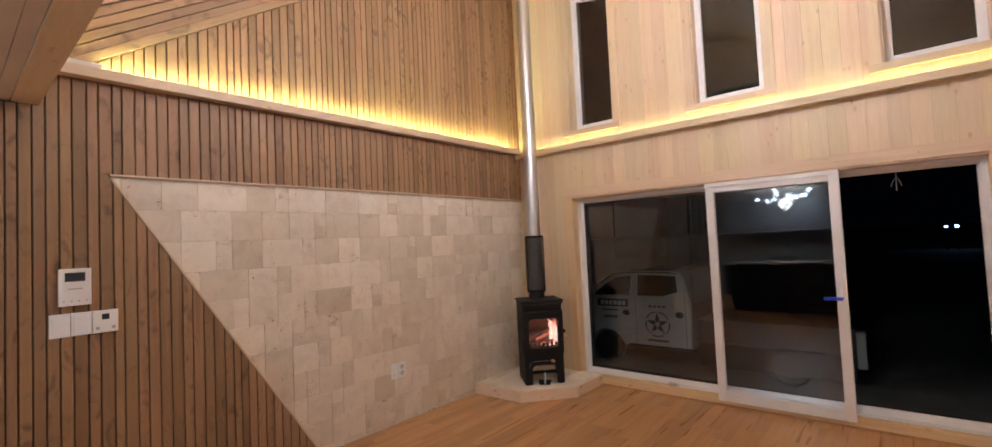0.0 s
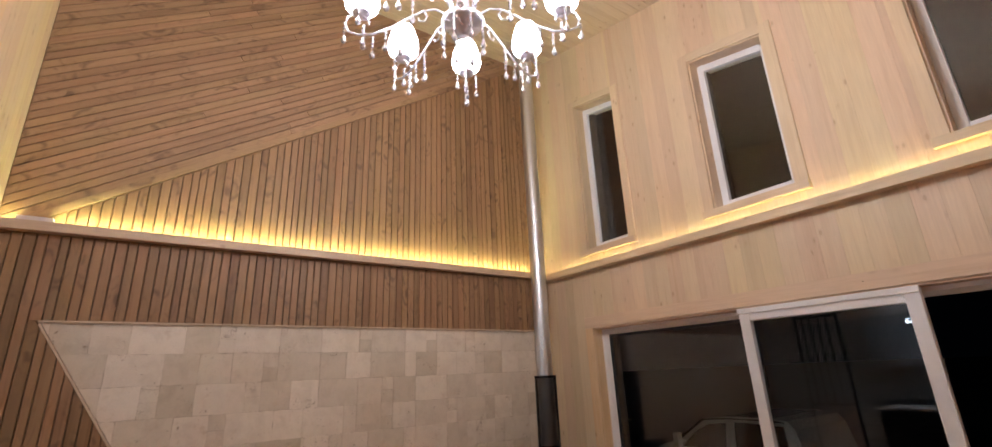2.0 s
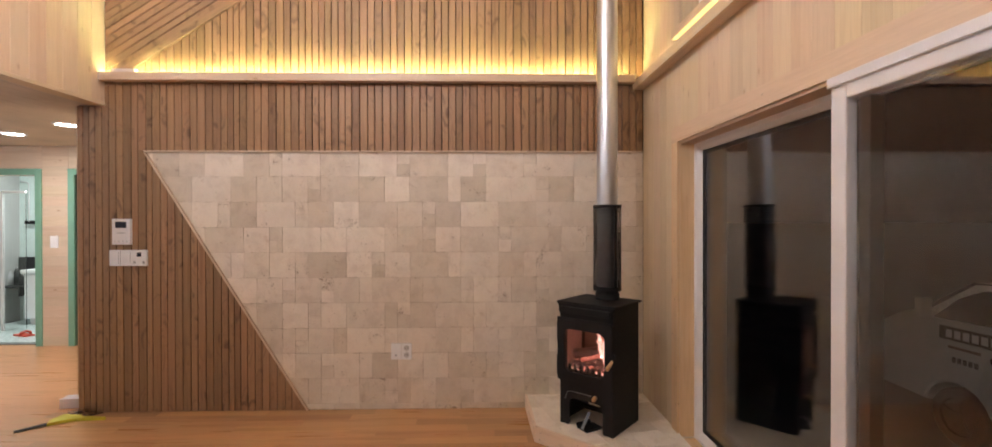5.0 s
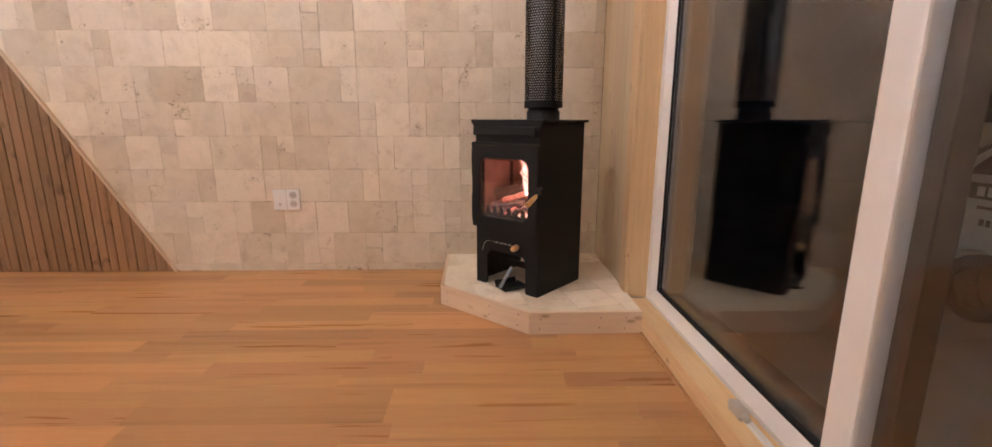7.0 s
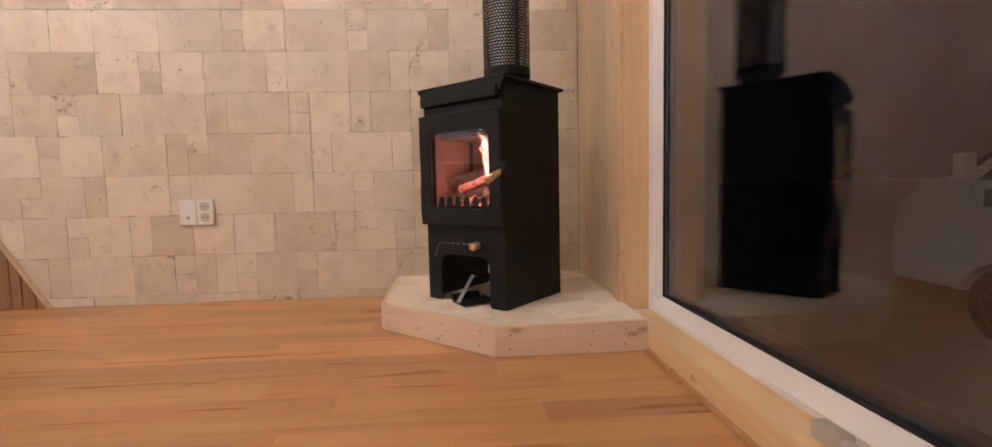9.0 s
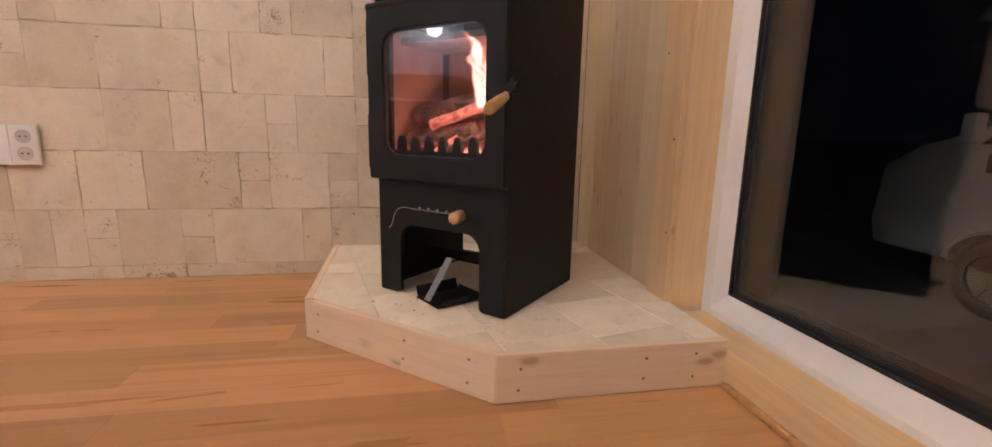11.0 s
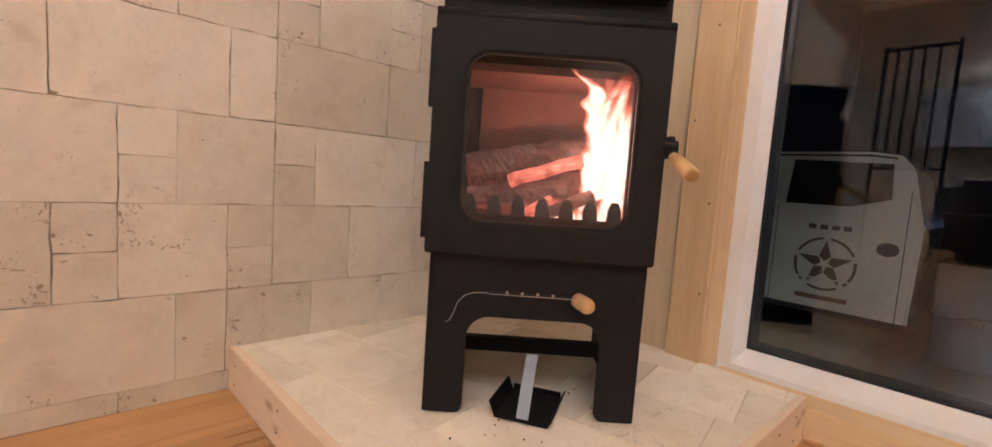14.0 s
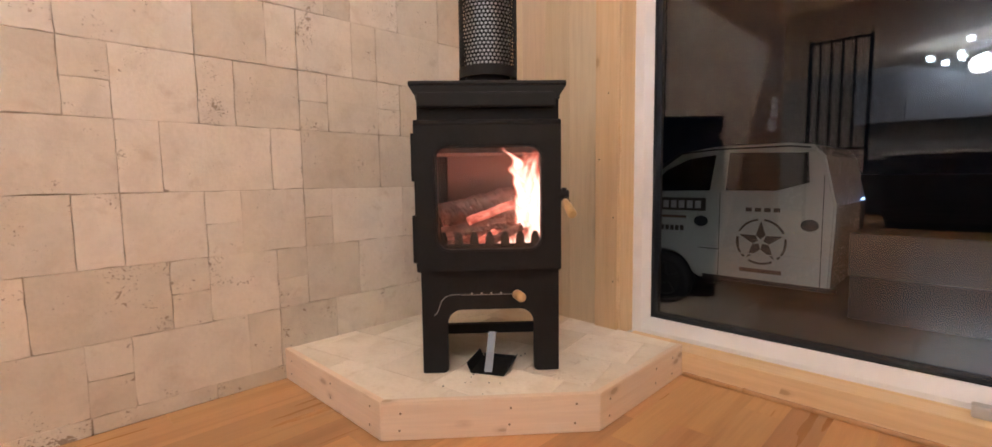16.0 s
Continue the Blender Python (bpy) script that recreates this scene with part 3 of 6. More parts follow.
ledge("trim_ledge_west", "x", LOFT_Y, -LEDGE_D, "pale pine ledge hiding a warm light strip")
ledge("trim_ledge_north", "y", 0.0, EAST - 0.01, "pale pine ledge hiding a warm light strip", 0.040)
tagged(part("trim_ledge_block", boxed((0.017, -3.965, LEDGE_Z1 - 0.01), (LEDGE_D - 0.02, -3.80, LEDGE_Z1 + 0.03), 0.003), CARD), "small white block lying in the ledge", "block", kind="structure")


def chandelier():
    """Eight scrolled arms with upright opal shades round a silver hub, strung with crystal drops."""
    t = thing("chandelier", "silver eight-arm chandelier with lit opal shades and crystal drops", "chandelier", at=Matrix.Translation(CHANDELIER))
    bm = bmesh.new()
    lathe(bm, [(0, -0.035), (0.018, -0.03), (0.03, -0.012), (0.075, 0.0), (0.088, 0.018), (0.082, 0.03), (0.04, 0.045), (0.028, 0.08), (0.022, 0.2), (0.034, 0.23), (0.05, 0.26), (0.034, 0.30), (0.016, 0.33), (0.012, 0.42)], 28)
    hub = part("hub", bm, CHROME, t, "polished silver hub", True)
    bm = bmesh.new()
    top = roof(CHANDELIER.x) - CHANDELIER.z
    for i in range(int((top - 0.42) / 0.042)):
        z = 0.42 + i * 0.042 + 0.02
        rot = Matrix.Rotation(radians(90 * (i % 2)), 4, "Z")
        pts = [rot @ Vector((0.009 * math.cos(a), 0, z + 0.026 * math.sin(a))) for a in (k * math.tau / 12 for k in range(13))]
        pipe_along(bm, pts, 0.0022, 5)
    part("chain", bm, CHROME, t)
    bm = bmesh.new()
    lathe(bm, [(0.0, top - 0.035), (0.05, top - 0.03), (0.065, top - 0.01), (0.065, top + 0.01)], 24)
    part("ceiling_rose", bm, CHROME, t, smooth=True)
    u = (CHANDELIER - Vector((3.76, -3.2, CHANDELIER.z))).to_2d().normalized()
    first = math.atan2(u.y, u.x)
    R = 0.41

    def drop(bm, at, beads):
        x, y, z = at
        line = [(0, z)]
        for b in range(beads):
            zz = z - 0.012 - b * 0.015
            line += [(0.0012, zz + 0.0068), (0.0062, zz + 0.002), (0.0062, zz - 0.002), (0.0012, zz - 0.0068)]
        zz = z - 0.012 - beads * 0.015
        line += [(0.0012, zz + 0.004), (0.003, zz - 0.004), (0.0115, zz - 0.027), (0.0095, zz - 0.035), (0, zz - 0.043)]
        lathe(bm, line, 7, Matrix.Translation((x, y, 0)))

    for k in range(8):
        a = first + k * math.tau / 8
        c, s = math.cos(a), math.sin(a)

        def at(r, z, side=0.0):
            return Vector((r * c - side * s, r * s + side * c, z))
        bm = bmesh.new()
        # the arm leaves the hub, dips, and scrolls up under the shade
        pts = [at(0.07, 0.06), at(0.11, 0.085), at(0.16, 0.08), at(0.22, 0.045), at(0.29, 0.0), at(0.36, -0.03), at(0.42, -0.032), at(0.462, -0.012), at(0.475, 0.025), at(0.462, 0.055), at(0.435, 0.066), at(R, 0.06)]
        pipe_along(bm, pts, 0.0046, 7)
        pipe_along(bm, [at(R, 0.062), at(R - 0.02, 0.045), at(R - 0.035, 0.03), at(R - 0.03, 0.015)], 0.004, 6)
        pipe_along(bm, [at(0.16, 0.08), at(0.145, 0.055), at(0.155, 0.03), at(0.178, 0.03), at(0.18, 0.045)], 0.004, 6)
        arm = part("arm", bm, CHROME, t, smooth=True)
        bm = bmesh.new()
        lathe(bm, [(0, 0.055), (0.014, 0.056), (0.036, 0.066), (0.038, 0.076), (0.02, 0.082), (0, 0.083)], 16, Matrix.Translation(at(R, 0)))
        part("lamp_holder", bm, CHROME, arm, smooth=True)
        bm = bmesh.new()
        lathe(bm, [(0.030, 0.080), (0.052, 0.088), (0.066, 0.105), (0.071, 0.13), (0.066, 0.17), (0.055, 0.21), (0.045, 0.238), (0.042, 0.238), (0.052, 0.208), (0.063, 0.17), (0.067, 0.13), (0.062, 0.108), (0.050, 0.092), (0.03, 0.085)], 20, Matrix.Translation(at(R, 0)))
        sh = part("shade", bm, SHADE, arm, "glowing white opal glass shade", True)
        for spot, beads in ((at(R - 0.01, 0.015), 3), (at(0.475, 0.012), 2), (at(0.36, -0.034), 4), (at(0.25, 0.026), 7), (at(R, 0.062, 0.045), 2), (at(R, 0.062, -0.045), 5), (at(0.31, -0.012), 3)):
            bm = bmesh.new()
            drop(bm, spot, beads)
            part("crystal_drop", bm, CRYSTAL, arm, "clear crystal drop on a bead string")
        lamp("chandelier_lamp", "POINT", tuple(CHANDELIER + at(R, 0.262)), 10.3, (1.0, 1.0, 1.12), 0.02)
    for k in range(8):
        a = first + (k + 0.5) * math.tau / 8
        for r, z, beads in ((0.085, 0.012, 5 + k % 2), (0.05, 0.25, 6)):
            bm = bmesh.new()
            drop(bm, (r * math.cos(a), r * math.sin(a), z), beads)
            part("crystal_drop", bm, CRYSTAL, hub, "clear crystal drop on a bead string")
    return t


chandelier()

# ---- kitchen at the back, seen as a reflection in the glass ----
cluster = thing("pendant_cluster", "cluster of small bright white globe lamps over the kitchen", "pendant lamp", at=pose(1.53, -7.0, 2.20))
bm = bmesh.new()
tube(bm, (0, 0, 0.0), (0, 0, SOFFIT - 2.20), 0.012, n=12)
lathe(bm, [(0, SOFFIT - 2.225), (0.07, SOFFIT - 2.22), (0.07, SOFFIT - 2.195)], 24)
stem = part("stem", bm, CHROME, cluster)
rng = random.Random(4)
for k in range(12):
    a, r = k * 2.4, 0.20 + 0.42 * (k / 12)
    spot = Vector((r * math.cos(a), r * math.sin(a), rng.uniform(-0.12, 0.10)))
    bm = bmesh.new()
    pipe_along(bm, [Vector((0, 0, 0.02)), spot * 0.5 + Vector((0, 0, 0.05)), spot + Vector((0, 0, 0.045))], 0.004, 6)
    arm = part("arm", bm, CHROME, cluster)
    bm = bmesh.new()
    bmesh.ops.create_uvsphere(bm, u_segments=14, v_segments=10, radius=0.046, matrix=Matrix.Translation(spot))
    part("globe", bm, GLOBE, arm, "glowing white globe", True)
lamp("pendant_lamp", "POINT", (1.53, -7.0, 2.02), 6, (1.0, 0.96, 0.93), 0.12)
# black-framed partition with upright bars at the entry of the kitchen
screen = thing("glazed_partition", "black metal-framed partition with upright bars and a pale lower panel", "partition", at=pose(0.04, -5.22, 0))
for x, w in ((0.0, 0.035), (0.59, 0.035)):
    part("post", boxed((x, 0, 0), (x + w, 0.04, 2.26), 0.002), GASKET, screen)
for x in (0.11, 0.22, 0.33, 0.45):
    part("upright_bar", boxed((x, 0.008, 0.961), (x + 0.022, 0.032, 2.199), 0.002), GASKET, screen)
for z in (0.93, 2.20):
    part("rail", boxed((0.036, 0.002, z), (0.589, 0.038, z + 0.03), 0.002), GASKET, screen)
part("rail", boxed((0.353, 0.004, 1.62), (0.449, 0.036, 1.645), 0.001), GASKET, screen)
part("lower_panel", boxed((0.036, 0.010, 0.02), (0.589, 0.030, 0.929), 0.002), CARD, screen)
island = thing("kitchen_island", "dark kitchen island with a white worktop", "kitchen island", at=pose(2.2, -5.75, 0))
part("plinth", boxed((-1.38, -0.28, 0), (1.38, 0.24, 0.1), 0.002), IRON, island)
DARK_FRONT = plain("dark_cabinet_front", (0.03, 0.03, 0.035), 0.4)
part("body", boxed((-1.4, -0.3, 0.1), (1.4, 0.28, 0.86), 0.003), DARK_FRONT, island)
for k in range(4):
    part("front_panel", boxed((-1.395 + 0.7 * k, 0.28, 0.11), (-0.705 + 0.7 * k, 0.298, 0.85), 0.003), DARK_FRONT, island)
part("worktop", boxed((-1.43, -0.33, 0.862), (1.43, 0.33, 0.90), 0.004), WHITE, island, "white worktop")
CABINET = plain("light_grey_cabinet", (0.27, 0.285, 0.32), 0.4)
for k in range(5):
    unit = thing("wall_cabinet", "light grey handleless kitchen wall cabinet", "cabinet", "kitchen wall cabinets", at=pose(0.45 + 0.62 * k, -7.80, 1.42))
    part("body", boxed((-0.305, -0.18, 0), (0.305, 0.15, 0.72), 0.002), CABINET, unit)
    part("door", boxed((-0.303, 0.152, 0.002), (0.303, 0.17, 0.718), 0.003), CABINET, unit)
    base = thing("base_cabinet", "dark kitchen base cabinet", "cabinet", "kitchen base cabinets", at=pose(0.45 + 0.62 * k, -7.70, 0))
    part("body", boxed((-0.305, -0.28, 0.08), (0.305, 0.25, 0.86), 0.002), DARK_FRONT, base)
    part("door", boxed((-0.303, 0.252, 0.09), (0.303, 0.27, 0.855), 0.003), DARK_FRONT, base)

# ---- windows and doors ----


def bar(name, lo, hi, mat, parent, bevel=0.004, label=""):
    return part(name, boxed(lo, hi, bevel), mat, parent, label)


def sloped_bar(name, x0, x1, y0, y1, drop0, drop1, mat, parent):
    """A bar that follows the sloping head of the upper windows."""
    bm = bmesh.new()
    vs = [bm.verts.new((x, y, window_top(x) + d)) for y in (y0, y1) for x, d in ((x0, drop0), (x1, drop0), (x1, drop1), (x0, drop1))]
    for f in ((0, 1, 2, 3), (7, 6, 5, 4), (0, 4, 5, 1), (1, 5, 6, 2), (2, 6, 7, 3), (3, 7, 4, 0)):
        bm.faces.new([vs[i] for i in f])
    bmesh.ops.recalc_face_normals(bm, faces=bm.faces)
    return part(name, bm, mat, parent)


def pane(lo, hi, parent):
    ob = part("pane", boxed(lo, hi), PANE, parent, "clear glass pane")
    ob.visible_shadow = False
    return ob


for i, (a, b) in enumerate(WINDOWS):
    w = thing("window_%d" % (i + 1), "narrow white-framed window with a sloping head and pine casing", "window", "upper windows", "structure")
    top_a, top_b = window_top(a), window_top(b)
    # reveal boards
    bar("reveal_board", (a, 0.0, SILL), (a + 0.012, 0.12, top_a), PINE, w, 0.001)
    bar("reveal_board", (b - 0.012, 0.0, SILL), (b, 0.12, top_b), PINE, w, 0.001)
    sloped_bar("reveal_board", a, b, 0.0, 0.12, -0.012, -0.001, PINE_X, w)
    # casing on the wall
    bar("casing_board", (a - 0.075, -0.016, SILL - 0.03), (a, 0.0, top_a + 0.07), PINE, w, 0.002)
    bar("casing_board", (b, -0.016, SILL - 0.03), (b + 0.075, 0.0, top_b + 0.06), PINE, w, 0.002)
    sloped_bar("casing_board", a, b, -0.016, 0.0, 0.0, 0.072, PINE_X, w)
    bar("window_sill", (a - 0.078, -0.036, SILL - 0.056), (b + 0.078, 0.10, SILL - 0.002), PINE_X, w, 0.003)
    # white frame and glass
    f = 0.052
    bar("window_frame", (a + 0.012, 0.10, SILL), (a + 0.012 + f, 0.138, top_a - 0.02), PVC, w)
    bar("window_frame", (b - 0.012 - f, 0.10, SILL), (b - 0.012, 0.138, top_b - 0.02), PVC, w)
    bar("window_frame", (a + 0.012 + f, 0.10, SILL), (b - 0.012 - f, 0.138, SILL + f + 0.016), PVC, w)
    sloped_bar("window_frame", a + 0.012 + f, b - 0.012 - f, 0.10, 0.138, -f - 0.015, -0.015, PVC, w)
    bar("outer_trim", (a - 0.002, 0.139, SILL), (a + 0.012, 0.298, top_a), EXTERIOR, w, 0.001, "dark brown outer trim")
    bar("outer_trim", (b - 0.012, 0.139, SILL), (b + 0.002, 0.298, top_b), EXTERIOR, w, 0.001, "dark brown outer trim")
    bar("outer_sill", (a + 0.012, 0.139, SILL - 0.002), (b - 0.012, 0.298, SILL + 0.02), EXTERIOR, w, 0.001, "dark brown outer sill")
    for y in (0.110, 0.128):
        bm = bmesh.new()
        g0, g1 = a + f, b - f
        vs = [bm.verts.new(p) for yy in (y, y + 0.004) for p in ((g0, yy, SILL + 0.04), (g1, yy, SILL + 0.04), (g1, yy, window_top(g1) - f), (g0, yy, window_top(g0) - f))]
        for q in ((0, 1, 2, 3), (7, 6, 5, 4), (0, 4, 5, 1), (1, 5, 6, 2), (2, 6, 7, 3), (3, 7, 4, 0)):
            bm.faces.new([vs[k] for k in q])
        bmesh.ops.recalc_face_normals(bm, faces=bm.faces)
        part("pane", bm, PANE, w, "clear glass pane").visible_shadow = False

patio = thing("door_1", "white-framed glazed patio door with its sliding leaf half open", "patio door", kind="structure")
dx0, dx1, dz = DOOR
F0, F1 = 0.09, 0.150
# pine reveal, casing and sill
bar("reveal_board", (dx0 - 0.001, 0.0, 0.08), (dx0 + 0.003, F0, dz), KNOTTY, patio, 0.001)
bar("reveal_board", (dx1 - 0.014, 0.0, 0.08), (dx1, F0, dz), KNOTTY, patio, 0.001)
bar("reveal_board", (dx0 + 0.014, 0.0, dz - 0.014), (dx1 - 0.014, F0, dz), PINE_X, patio, 0.001)
bar("casing_board", (dx0 - 0.092, -0.016, 0.1), (dx0, 0.0, dz), KNOTTY, patio, 0.002)
bar("casing_board", (dx1, -0.016, 0.0), (dx1 + 0.092, 0.0, dz), KNOTTY, patio, 0.002)
bar("casing_board", (dx0 - 0.092, -0.016, dz), (dx1 + 0.092, 0.0, dz + 0.095), PINE_X, patio, 0.002)
bar("door_sill", (dx0 + 0.014, 0.0, 0.0), (dx1, F0, 0.078), KNOTTY_X, patio, 0.003, "knotty pine sill board")
# dark screw heads in the casing
for x, z in ((0.651, 0.935), (0.615, 0.708), (0.673, 0.503), (0.673, 0.275), (0.64, 1.30), (0.655, 1.68), (2.765, 1.97), (1.60, 1.975), (3.45, 1.97)):
    bm = bmesh.new()
    tube(bm, (x, -0.0168, z), (x, -0.0155, z), 0.0030, n=10)
    part("screw", bm, NAIL, patio, "dark screw head")
bar("floor_trim", (0.93, -0.014, 0.0), (dx1, 0.0, 0.014), LAMINATE, patio, 0.006, "brown edge strip along the floor")
# fixed white frame: a flat face, a glazing bead that slopes in to the glass, a black gasket and the dark spacer between the panes
FX0, FX1, FZ0, FZ1 = dx0 + 0.001, dx1 - 0.001, 0.030, dz - 0.002
GX0, GZ0, GZ1 = dx0 + 0.062, 0.134, dz - 0.062


def beaded(name, outer, inner, parent):
    """One side of the frame, from its outer to its inner edge (x or z), with the sloping bead."""
    bm = bmesh.new()
    (x0, z0, x1, z1), (u0, w0, u1, w1) = outer, inner
    ring = []
    for (x, z), (u, w) in (((x0, z0), (u0, w0)), ((x1, z1), (u1, w1))):
        fx, fz = x + (u - x) * 0.60, z + (w - z) * 0.60
        ring.append([bm.verts.new(p) for p in ((x, F1, z), (x, F0, z), (fx, F0, fz), (x + (u - x) * 0.68, F0 + 0.006, z + (w - z) * 0.68), (u, 0.119, w), (u, F1, w))])
    n = len(ring[0])
    for k in range(n):
        bm.faces.new((ring[0][k], ring[0][(k + 1) % n], ring[1][(k + 1) % n], ring[1][k]))
    bm.faces.new(ring[0])
    bm.faces.new(ring[1][::-1])
    bmesh.ops.recalc_face_normals(bm, faces=bm.faces)
    return part(name, bm, PVC, parent)


RX = dx1 - 0.062
beaded("door_frame", (FX0, FZ0, FX0, FZ1), (GX0, GZ0, GX0, GZ1), patio)
beaded("door_frame", (FX1, FZ0, FX1, FZ1), (RX, GZ0, RX, GZ1), patio)
beaded("door_frame", (FX0, FZ0, FX1, FZ0), (GX0, GZ0, RX, GZ0), patio)
beaded("door_frame", (FX0, FZ1, FX1, FZ1), (GX0, GZ1, RX, GZ1), patio)
bar("mullion", (1.995, 0.10, GZ0), (2.045, F1, GZ1), GASKET, patio, label="slim dark meeting stile")
for lo, hi in (((GX0, GZ0), (GX0 + 0.005, GZ1)), ((GX0 + 0.005, GZ0), (1.995, GZ0 + 0.005)), ((GX0 + 0.005, GZ1 - 0.005), (1.995, GZ1))):
    bar("gasket", (lo[0], 0.1165, lo[1]), (hi[0], 0.1265, hi[1]), GASKET, patio, 0.001)
for lo, hi in (((GX0, GZ0), (GX0 + 0.020, GZ1)), ((GX0 + 0.020, GZ0), (1.995, GZ0 + 0.020)), ((GX0 + 0.020, GZ1 - 0.020), (1.995, GZ1))):
    bar("spacer", (lo[0], 0.1325, lo[1]), (hi[0], 0.1395, hi[1]), GASKET, patio, 0)
for y in (0.127, 0.140):
    pane((GX0 - 0.004, y, GZ0 - 0.004), (1.998, y + 0.005, GZ1 + 0.004), patio)
# dark trim that lines the opening outside the glass
bar("outer_trim", (dx0 - 0.004, F1 + 0.001, -0.02), (dx0 + 0.012, 0.298, dz), EXTERIOR, patio, 0.001, "dark brown outer trim")
bar("outer_trim", (dx1 - 0.012, F1 + 0.001, -0.02), (dx1 + 0.004, 0.298, dz), EXTERIOR, patio, 0.001, "dark brown outer trim")
bar("outer_trim", (dx0 + 0.012, F1 + 0.001, dz - 0.012), (dx1 - 0.012, 0.298, dz + 0.004), EXTERIOR, patio, 0.001, "dark brown outer trim")
bar("outer_sill", (dx0 + 0.012, F1 + 0.001, -0.04), (dx1 - 0.012, 0.298, 0.10), EXTERIOR, patio, 0.002, "dark brown outer sill")
# track rails and the stop on the bottom frame
bar("track_rail", (1.64, 0.045, 0.08), (dx1 - 0.06, 0.062, 0.092), PVC, patio, 0.002)
GREY_METAL = plain("pale_grey_metal", (0.58, 0.55, 0.52), 0.4, metal=0.3)
stop = bar("track_stop", (1.588, 0.034, 0.079), (1.656, 0.064, 0.110), GREY_METAL, patio, 0.005, "small metal track stop")
bm = bmesh.new()
tube(bm, (1.654, 0.044, 0.098), (1.680, 0.044, 0.098), 0.009, n=14)
part("roller", bm, GREY_METAL, stop, smooth=True)
# sliding leaf
leaf = new("sliding_leaf")
leaf.parent = patio
sx0, sx1, sz0, sz1, sy0, sy1 = 2.048, 2.998, 0.050, 1.902, -0.044, -0.0005
fw = 0.068
bar("stile", (sx0, sy0, sz0), (sx0 + fw, sy1, sz1), PVC, leaf, 0.006)
bar("stile", (sx1 - fw, sy0, sz0), (sx1, sy1, sz1), PVC, leaf, 0.006)
bar("rail", (sx0 + fw, sy0, sz0), (sx1 - fw, sy1, sz0 + 0.085), PVC, leaf, 0.006)
bar("rail", (sx0 + fw, sy0, sz1 - 0.075), (sx1 - fw, sy1, sz1), PVC, leaf, 0.006)
bar("rail_cap", (sx0 - 0.004, sy0 - 0.012, sz1 - 0.028), (sx1 + 0.004, sy0, sz1 + 0.006), PVC, leaf, 0.003)
for y in (-0.030, -0.016):
    pane((sx0 + fw - 0.006, y, sz0 + 0.08), (sx1 - fw + 0.006, y + 0.005, sz1 - 0.07), leaf)
bm = bmesh.new()
box(bm, (2.954, -0.054, 0.93), (2.976, -0.0435, 1.03), 0.004)
part("lock_plate", bm, WHITE, leaf)
bm = bmesh.new()
box(bm, (2.956, -0.088, 0.945), (2.974, -0.0535, 0.963), 0.003)
box(bm, (2.856, -0.100, 0.942), (2.974, -0.082, 0.966), 0.006)
part("handle", bm, BLUE, leaf, "handle wrapped in blue film")


# ---- hearth and stove ----
HEARTH_Z = 0.102
HEARTH = [(0.0, 0.0), (0.0, -0.912), (0.566, -0.900), (0.928, -0.488), (0.924, 0.0)]
hearth = thing("hearth", "low five-sided hearth of pale stone slabs edged with knotty pine", "hearth")
bm = bmesh.new()
inner = shrink(HEARTH[::1], 0.004)
lowv = [bm.verts.new((u, v, 0.0)) for u, v in inner]
topv = [bm.verts.new((u, v, HEARTH_Z - 0.014)) for u, v in inner]
bm.faces.new(topv)
for i in range(len(inner)):
    j = (i + 1) % len(inner)
    bm.faces.new((lowv[i], lowv[j], topv[j], topv[i]))
bmesh.ops.recalc_face_normals(bm, faces=bm.faces)
part("bed", bm, GROUT, hearth)
for k in (1, 2, 3):
    p, q = Vector((*HEARTH[k], 0)), Vector((*HEARTH[k + 1], 0))
    d = (q - p).normalized()
    n = Vector((d.y, -d.x, 0))
    L = (q - p).length
    m = Matrix(((d.x, n.x, 0, p.x), (d.y, n.y, 0, p.y), (0, 0, 1, 0), (0, 0, 0, 1)))
    bm = bmesh.new()
    box(bm, (0.0005, -0.018, 0.001), (L - 0.0005, 0.0, HEARTH_Z), 0.003)
    b = part("edge_board", bm, EDGE_PINE, hearth, "knotty pine edge board")
    b.matrix_world = m
    for k2, s in enumerate((0.045, L * (0.50 + 0.04 * k), L - 0.04 - 0.012 * k)):
        for z in (0.027 + 0.004 * (k2 % 2), 0.071 + 0.003 * k2):
            bm = bmesh.new()
            tube(bm, (s + 0.004 * (z > 0.05), -0.0005, z), (s + 0.004 * (z > 0.05), 0.0008, z), 0.0030, n=10)
            part("nail_head", bm, NAIL, b).matrix_local = Matrix()

STOVE = pose(0.629, -0.578, HEARTH_Z, 0, 0, 47.5)
stove = thing("wood_stove", "black steel wood stove with a burning fire behind its glass door", "wood stove", at=STOVE)
W, D, H = 0.1915, 0.356, 0.793


def rounded_loop(x0, x1, z0, z1, r, n=5):
    pts = []
    for cx, cz, a0 in ((x1 - r, z1 - r, 0), (x0 + r, z1 - r, 90), (x0 + r, z0 + r, 180), (x1 - r, z0 + r, 270)):
        for i in range(n + 1):
            a = radians(a0 + 90 * i / n)
            pts.append((cx + r * math.cos(a), cz + r * math.sin(a)))
    return pts


